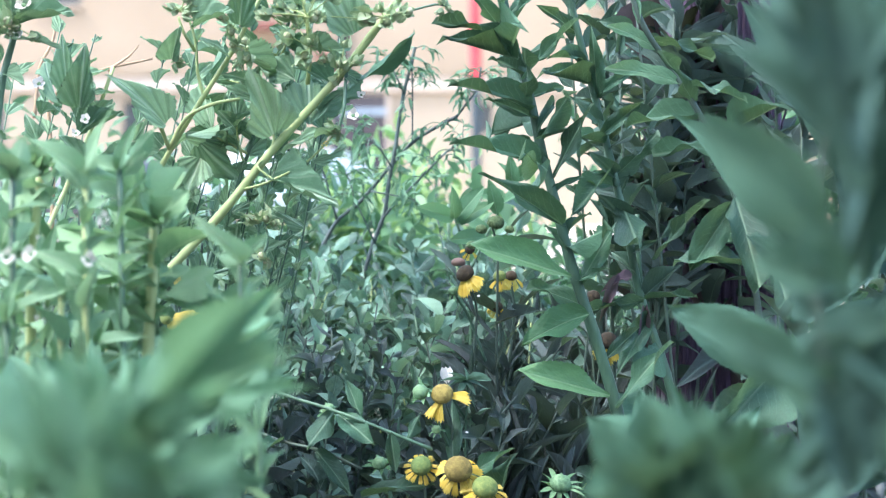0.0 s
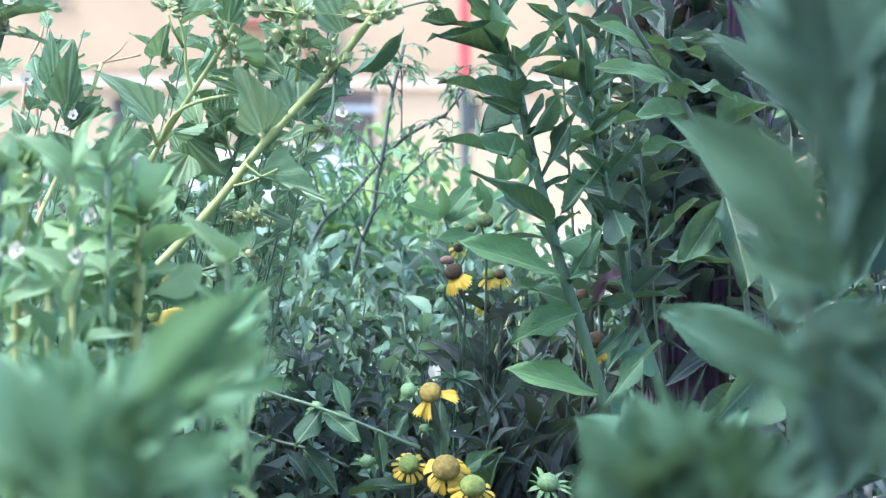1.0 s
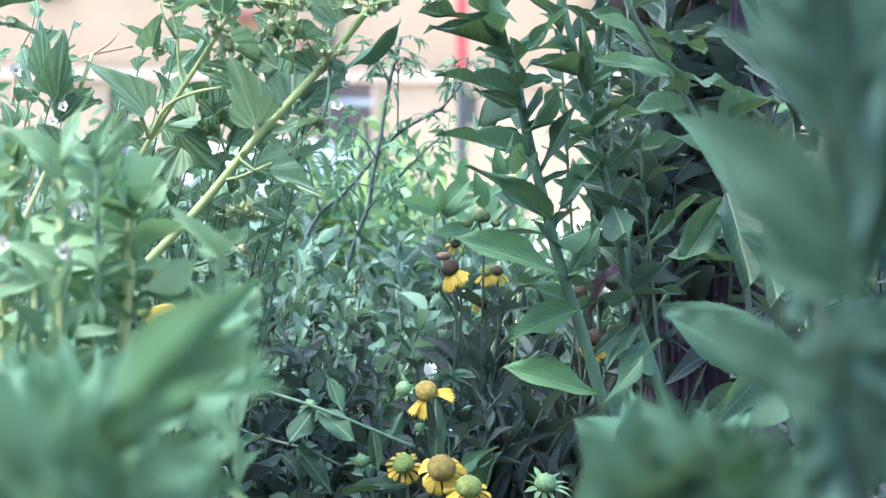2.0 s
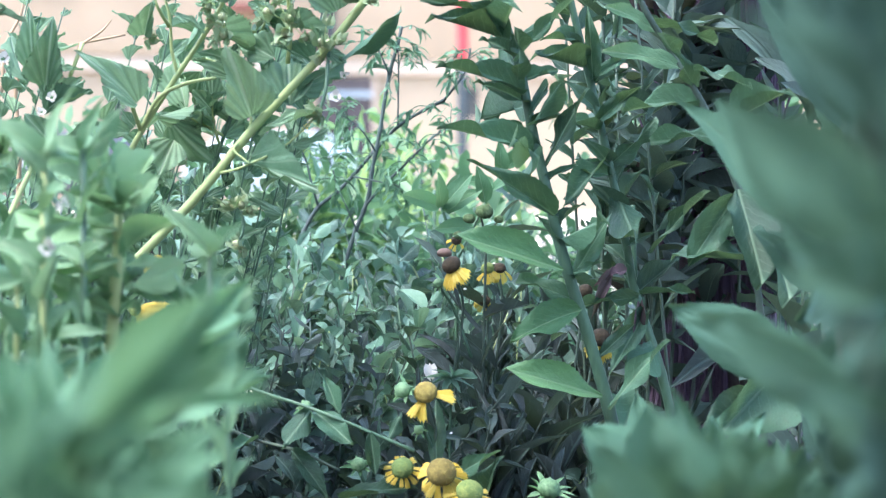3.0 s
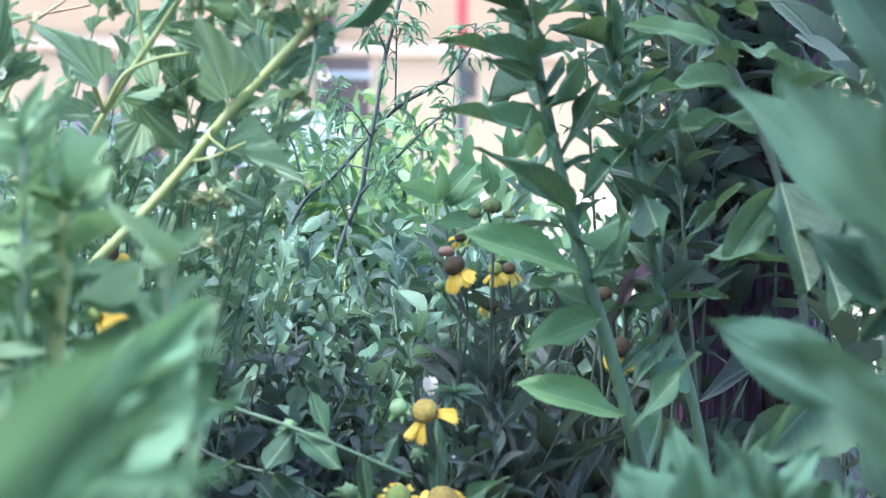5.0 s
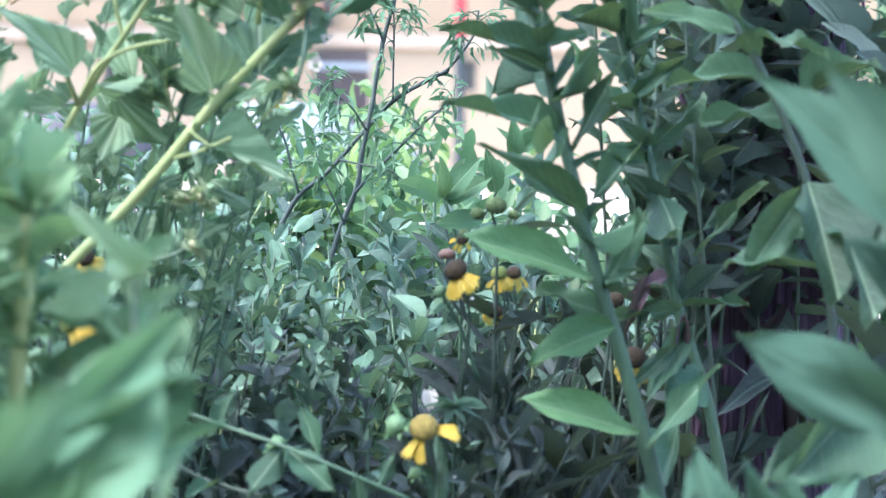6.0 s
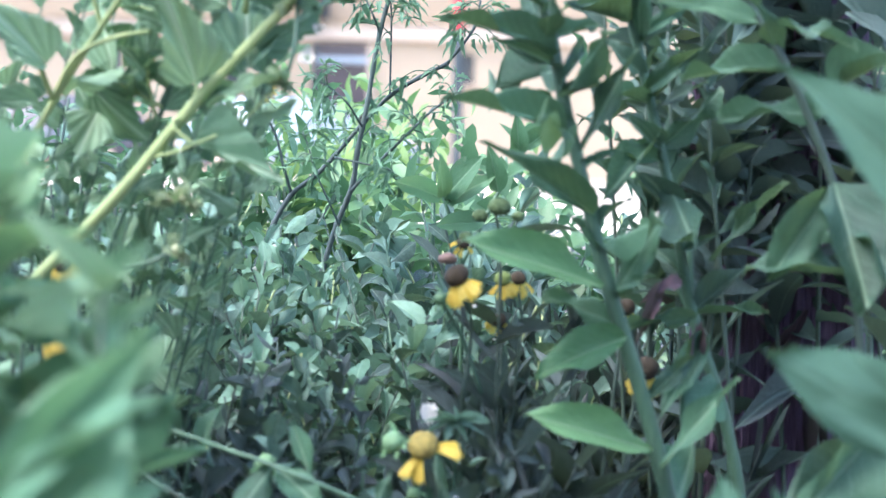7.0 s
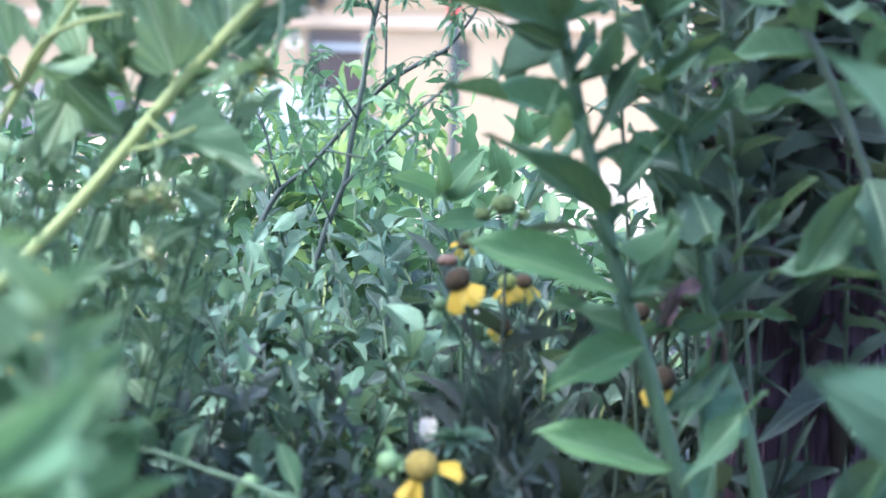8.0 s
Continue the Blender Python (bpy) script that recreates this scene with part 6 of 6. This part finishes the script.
LEFT_CLUMP = [
    (-0.109, -0.097, -0.067, -0.062, 0.012),
    (-0.116, -0.090, -0.075, -0.043, 0.017),
    (-0.123, -0.126, -0.082, -0.099, 0.020),
    (-0.143, -0.117, -0.162, -0.070, 0.015),
    (-0.138, -0.117, -0.146, -0.069, 0.013),
    (-0.134, -0.117, -0.130, -0.073, 0.013),
    (-0.128, -0.117, -0.115, -0.068, 0.014),
    (-0.149, -0.124, -0.179, -0.076, 0.016),
    (-0.122, -0.110, -0.101, -0.083, 0.014),
    (-0.156, -0.128, -0.173, -0.105, 0.017),
    (-0.131, -0.135, -0.140, -0.097, 0.021),
    (-0.143, -0.135, -0.161, -0.099, 0.020),
    (-0.113, -0.135, -0.120, -0.099, 0.020),
    (-0.102, -0.135, -0.086, -0.113, 0.015),
]


def near_clump(far, leaves, kinds, green, label, seed, loose, slip, lift, open_=0.6, tilt=(0.1, 0.7)):
    """A broad-leaved plant so far into the bed; deeper ones are as much larger, to fit the camera's view. Leaves spring
    in turns from a bent stalk.
    """
    rnd = random.Random(seed)
    mid = sum(b[0] for b in leaves) / len(leaves) * far
    p = thing("near_plant", (mid, far, 0), label, "plant", "plants close by")
    top = 0.8 + max(b[1] for b in leaves) * far
    low = 0.8 + min(b[1] for b in leaves) * far
    stem(p, [(mid, far, 0), (mid + 0.004, far, low), (mid - 0.003, far, 0.5 * (low + top)), (mid, far, top)], 0.0016 * far, 0.0003, green)
    for x0, z0, x1, z1, w in leaves:
        x0, x1, z0, z1 = x0 + slip, x1 + slip, z0 + 0.5 * lift, z1 + lift
        # low leaves reaching left keep the lighter copy, the rest are coloured as shaded
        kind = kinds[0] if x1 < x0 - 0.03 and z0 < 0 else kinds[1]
        off = rnd.uniform(-0.03, 0.03)
        base = Vector((x0 * far + rnd.gauss(0, loose) * 0.3, far + off, 0.8 + z0 * far))
        tip = Vector((x1 * far + rnd.gauss(0, loose) * far, far + off - rnd.uniform(0.0, 0.02) * far, 0.8 + z1 * far + rnd.gauss(0, loose) * far))
        leaf(p, kind, base, tip, w * far * rnd.uniform(0.85, 1.1), (rnd.uniform(-0.5, 0.5), -0.85, rnd.uniform(*tilt)))
        for turn in (1,) if abs(x1 - x0) > 0.03 else (-1, 1):
            way = Matrix.Rotation(turn * rnd.uniform(0.5, 1.0) * open_, 3, "Y") @ (tip - base)
            foot = base.lerp(tip, rnd.uniform(0.1, 0.35))
            leaf(p, kind, foot, foot + way * rnd.uniform(0.5, 0.75) + Vector((0, rnd.uniform(-0.02, 0.02), 0)), w * far * rnd.uniform(0.4, 0.6), (0.6 * turn, -0.7, rnd.uniform(*tilt)))
    return p


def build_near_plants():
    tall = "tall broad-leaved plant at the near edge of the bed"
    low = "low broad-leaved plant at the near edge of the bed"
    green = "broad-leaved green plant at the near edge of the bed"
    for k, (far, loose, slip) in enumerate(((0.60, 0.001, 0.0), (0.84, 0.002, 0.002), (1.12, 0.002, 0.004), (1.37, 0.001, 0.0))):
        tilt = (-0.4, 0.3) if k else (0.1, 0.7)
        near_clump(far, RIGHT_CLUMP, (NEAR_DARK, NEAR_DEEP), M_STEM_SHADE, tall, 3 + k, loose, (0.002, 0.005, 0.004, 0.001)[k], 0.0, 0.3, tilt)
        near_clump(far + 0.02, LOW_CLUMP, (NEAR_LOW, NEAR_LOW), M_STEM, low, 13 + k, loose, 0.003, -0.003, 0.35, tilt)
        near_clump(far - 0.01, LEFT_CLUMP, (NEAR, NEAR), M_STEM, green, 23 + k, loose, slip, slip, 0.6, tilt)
    # backing clump in the darkest copy, added to darken the right corner
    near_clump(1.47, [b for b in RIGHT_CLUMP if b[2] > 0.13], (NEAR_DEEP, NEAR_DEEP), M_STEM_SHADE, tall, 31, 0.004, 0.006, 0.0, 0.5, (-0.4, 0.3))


build_near_plants()


# each leaf: across and up at its foot, across and up at its tip, width, at one metre off, fitted to the camera's view;
# 0 hangs in its own shade, 2 is turned to the sky
STALK_LEAVES = [
    (-0.114, -0.032, -0.093, -0.014, 0.0095, 2),
    (-0.113, -0.044, -0.090, -0.032, 0.0122, 2),
    (-0.115, -0.022, -0.156, -0.017, 0.0083, 0),
    (-0.115, -0.033, -0.163, -0.034, 0.0068, 0),
    (-0.110, -0.048, -0.124, -0.053, 0.0099, 0),
    (-0.115, -0.017, -0.132, -0.007, 0.0124, 2),
    (-0.115, -0.017, -0.116, -0.002, 0.0124, 2),
    (-0.113, -0.014, -0.101, -0.002, 0.0087, 1),
    (-0.121, -0.008, -0.146, 0.012, 0.0087, 1),
    (-0.119, -0.008, -0.127, 0.013, 0.0072, 1),
    (-0.114, -0.013, -0.104, 0.008, 0.0083, 1),
    (-0.115, -0.054, -0.142, -0.040, 0.0087, 1),
    (-0.123, -0.068, -0.151, -0.053, 0.0087, 1),
    (-0.119, -0.071, -0.141, -0.054, 0.0083, 2),
    (-0.115, -0.027, -0.132, -0.018, 0.0062, 1),
    (-0.114, -0.040, -0.133, -0.030, 0.0062, 1),
    (-0.116, -0.046, -0.133, -0.048, 0.0072, 0),
    (-0.113, -0.056, -0.105, -0.065, 0.0093, 1),
    (-0.123, -0.075, -0.142, -0.071, 0.0083, 0),
]
FAR_STALK_LEAVES = [
    (-0.161, -0.026, -0.178, -0.038, 0.0087, 0),
    (-0.166, -0.006, -0.170, -0.026, 0.0093, 1),
    (-0.161, -0.028, -0.141, -0.027, 0.0068, 0),
    (-0.148, -0.033, -0.166, -0.033, 0.0052, 1),
    (-0.164, -0.064, -0.148, -0.066, 0.0087, 0),
    (-0.176, -0.026, -0.172, -0.007, 0.0103, 1),
    (-0.157, 0.000, -0.177, -0.002, 0.0113, 0),
    (-0.158, 0.008, -0.178, 0.013, 0.0124, 1),
    (-0.156, 0.009, -0.152, 0.019, 0.0087, 1),
    (-0.164, -0.048, -0.175, -0.040, 0.0062, 2),
    (-0.164, -0.056, -0.176, -0.053, 0.0062, 2),
    (-0.165, -0.068, -0.178, -0.065, 0.0072, 1),
    (-0.163, -0.040, -0.150, -0.044, 0.0062, 0),
    (-0.164, -0.001, -0.156, -0.008, 0.0062, 1),
    (-0.164, -0.075, -0.153, -0.070, 0.0072, 1),
]


def leafy_stalk(far, line, leaves, seed):
    """A thick pale stalk with broad leaves standing off it, the young ones crowded at its top."""
    rnd = random.Random(seed)
    p = thing("leafy_stalk", (line[0][0] * far, far, 0), "pale green stalk with broad leaves, crowded at its top", "plant", "leafy stalks")
    stem(p, [(line[0][0] * far, far, 0)] + [(u * far, far, 0.8 + v * far) for u, v in line], 0.0042, 0.0022, M_STEM_LIGHT)
    for x0, z0, x1, z1, w, way in leaves:
        near = rnd.uniform(-0.02, 0.0) if way == 2 else rnd.uniform(-0.012, 0.012)
        face = ((0.0, -0.9, -0.25), (rnd.uniform(-0.4, 0.4), -0.8, 0.35), (0.1, -0.6, 0.8))[way]
        foot, tip = Vector((x0 * far, far - 0.003, 0.8 + z0 * far)), Vector((x1 * far, far + near, 0.8 + z1 * far))
        leaf(p, STALK_LEAF, foot, tip, w * far * 1.12, face)
        for turn in (-1, 1):
            away = Matrix.Rotation(turn * rnd.uniform(0.35, 0.9), 3, "Y") @ (tip - foot) * rnd.uniform(0.5, 0.8)
            foot2 = foot + Vector((rnd.uniform(-0.004, 0.004), 0.012, rnd.uniform(-0.008, 0.004)))
            leaf(p, STALK_LEAF, foot2, foot2 + away + Vector((0, rnd.uniform(0.01, 0.03), 0)), w * far * 0.8, (rnd.uniform(-0.4, 0.4), -0.8, rnd.uniform(-0.2, 0.6)))
    for k in range(9):
        u, v = line[-1]
        foot = Vector((u * far, far - 0.004, 0.8 + (v - 0.004) * far))
        way = Vector((rnd.uniform(-1, 1), rnd.uniform(-1.0, 0.1), rnd.uniform(0.2, 1.2))).normalized() * rnd.uniform(0.012, 0.022)
        leaf(p, STALK_LEAF, foot, foot + way, 0.009, (0, -0.7, 0.7))
    return p


def build_leafy_stalks():
    leafy_stalk(1.34, [(-0.1185, -0.09), (-0.116, -0.04), (-0.115, -0.012)], STALK_LEAVES, 4)
    q = leafy_stalk(1.37, [(-0.164, -0.09), (-0.164, -0.04), (-0.160, 0.008)], FAR_STALK_LEAVES, 5)
    for u, v in ((-0.160, -0.022), (-0.1505, -0.038), (-0.1607, -0.054)):
        white_flower(q, (u * 1.36, 1.355, 0.8 + v * 1.36), 0.0036, 3, (0.3, -0.8, 0.3))


build_leafy_stalks()


def build_rosette_plants():
    """Pale plants whose many small leaves stand in rosettes up the stalk."""
    rnd = random.Random(9)
    for k, (x, y, z, n, size) in enumerate((
        (-0.178, 1.25, 0.808, 30, 0.0309),
        (-0.193, 1.27, 0.746, 26, 0.0314),
        (-0.216, 1.26, 0.808, 28, 0.0340),
        (-0.216, 1.24, 0.736, 24, 0.0321),
        (-0.119, 1.34, 0.731, 18, 0.0286),
        (-0.170, 1.32, 0.812, 24, 0.0297),
        (-0.212, 1.34, 0.758, 24, 0.0316),
        (-0.181, 1.30, 0.721, 22, 0.0322),
        (-0.097, 1.20, 0.766, 16, 0.0270),
        (-0.089, 1.19, 0.738, 16, 0.0270),
    )):
        p = thing("rosette_plant", (x + 0.01, y, 0), "pale leafy plant with upright rosettes of small leaves", "plant", "pale rosette plants")
        sprig(p, (x + rnd.uniform(0.0, 0.02), y, 0), (x, y, z), n, size * 1.1, (ROSETTE, ROSETTE_DIM, ROSETTE)[k % 3], M_STEM_LIGHT if k < 2 else M_STEM, 0.70, 0.34, (15, 85), 0.0024 if k < 6 else 0.0013, rnd, False, 0.015, 0.9)
        for m in range(4):
            a = 6.283 * m / 4 + rnd.uniform(-0.3, 0.3)
            way = Vector((0.75 * math.cos(a), 0.6 * math.sin(a) - 0.2, rnd.uniform(0.2, 1.15)))
            leaf(p, ROSETTE, (x, y, z - 0.004), Vector((x, y, z - 0.004)) + way * size * rnd.uniform(0.45, 0.95), size * 0.29, (-0.4 * way.x, -0.8, 0.6))
        if k in (0, 1, 2):
            for m in range(2):
                white_flower(p, (x + rnd.uniform(-0.012, 0.012), y - 0.012, z - rnd.uniform(0.02, 0.07)), rnd.uniform(0.004, 0.006), 4, (rnd.uniform(-0.7, 0.7), -0.7, 0.3))


build_rosette_plants()
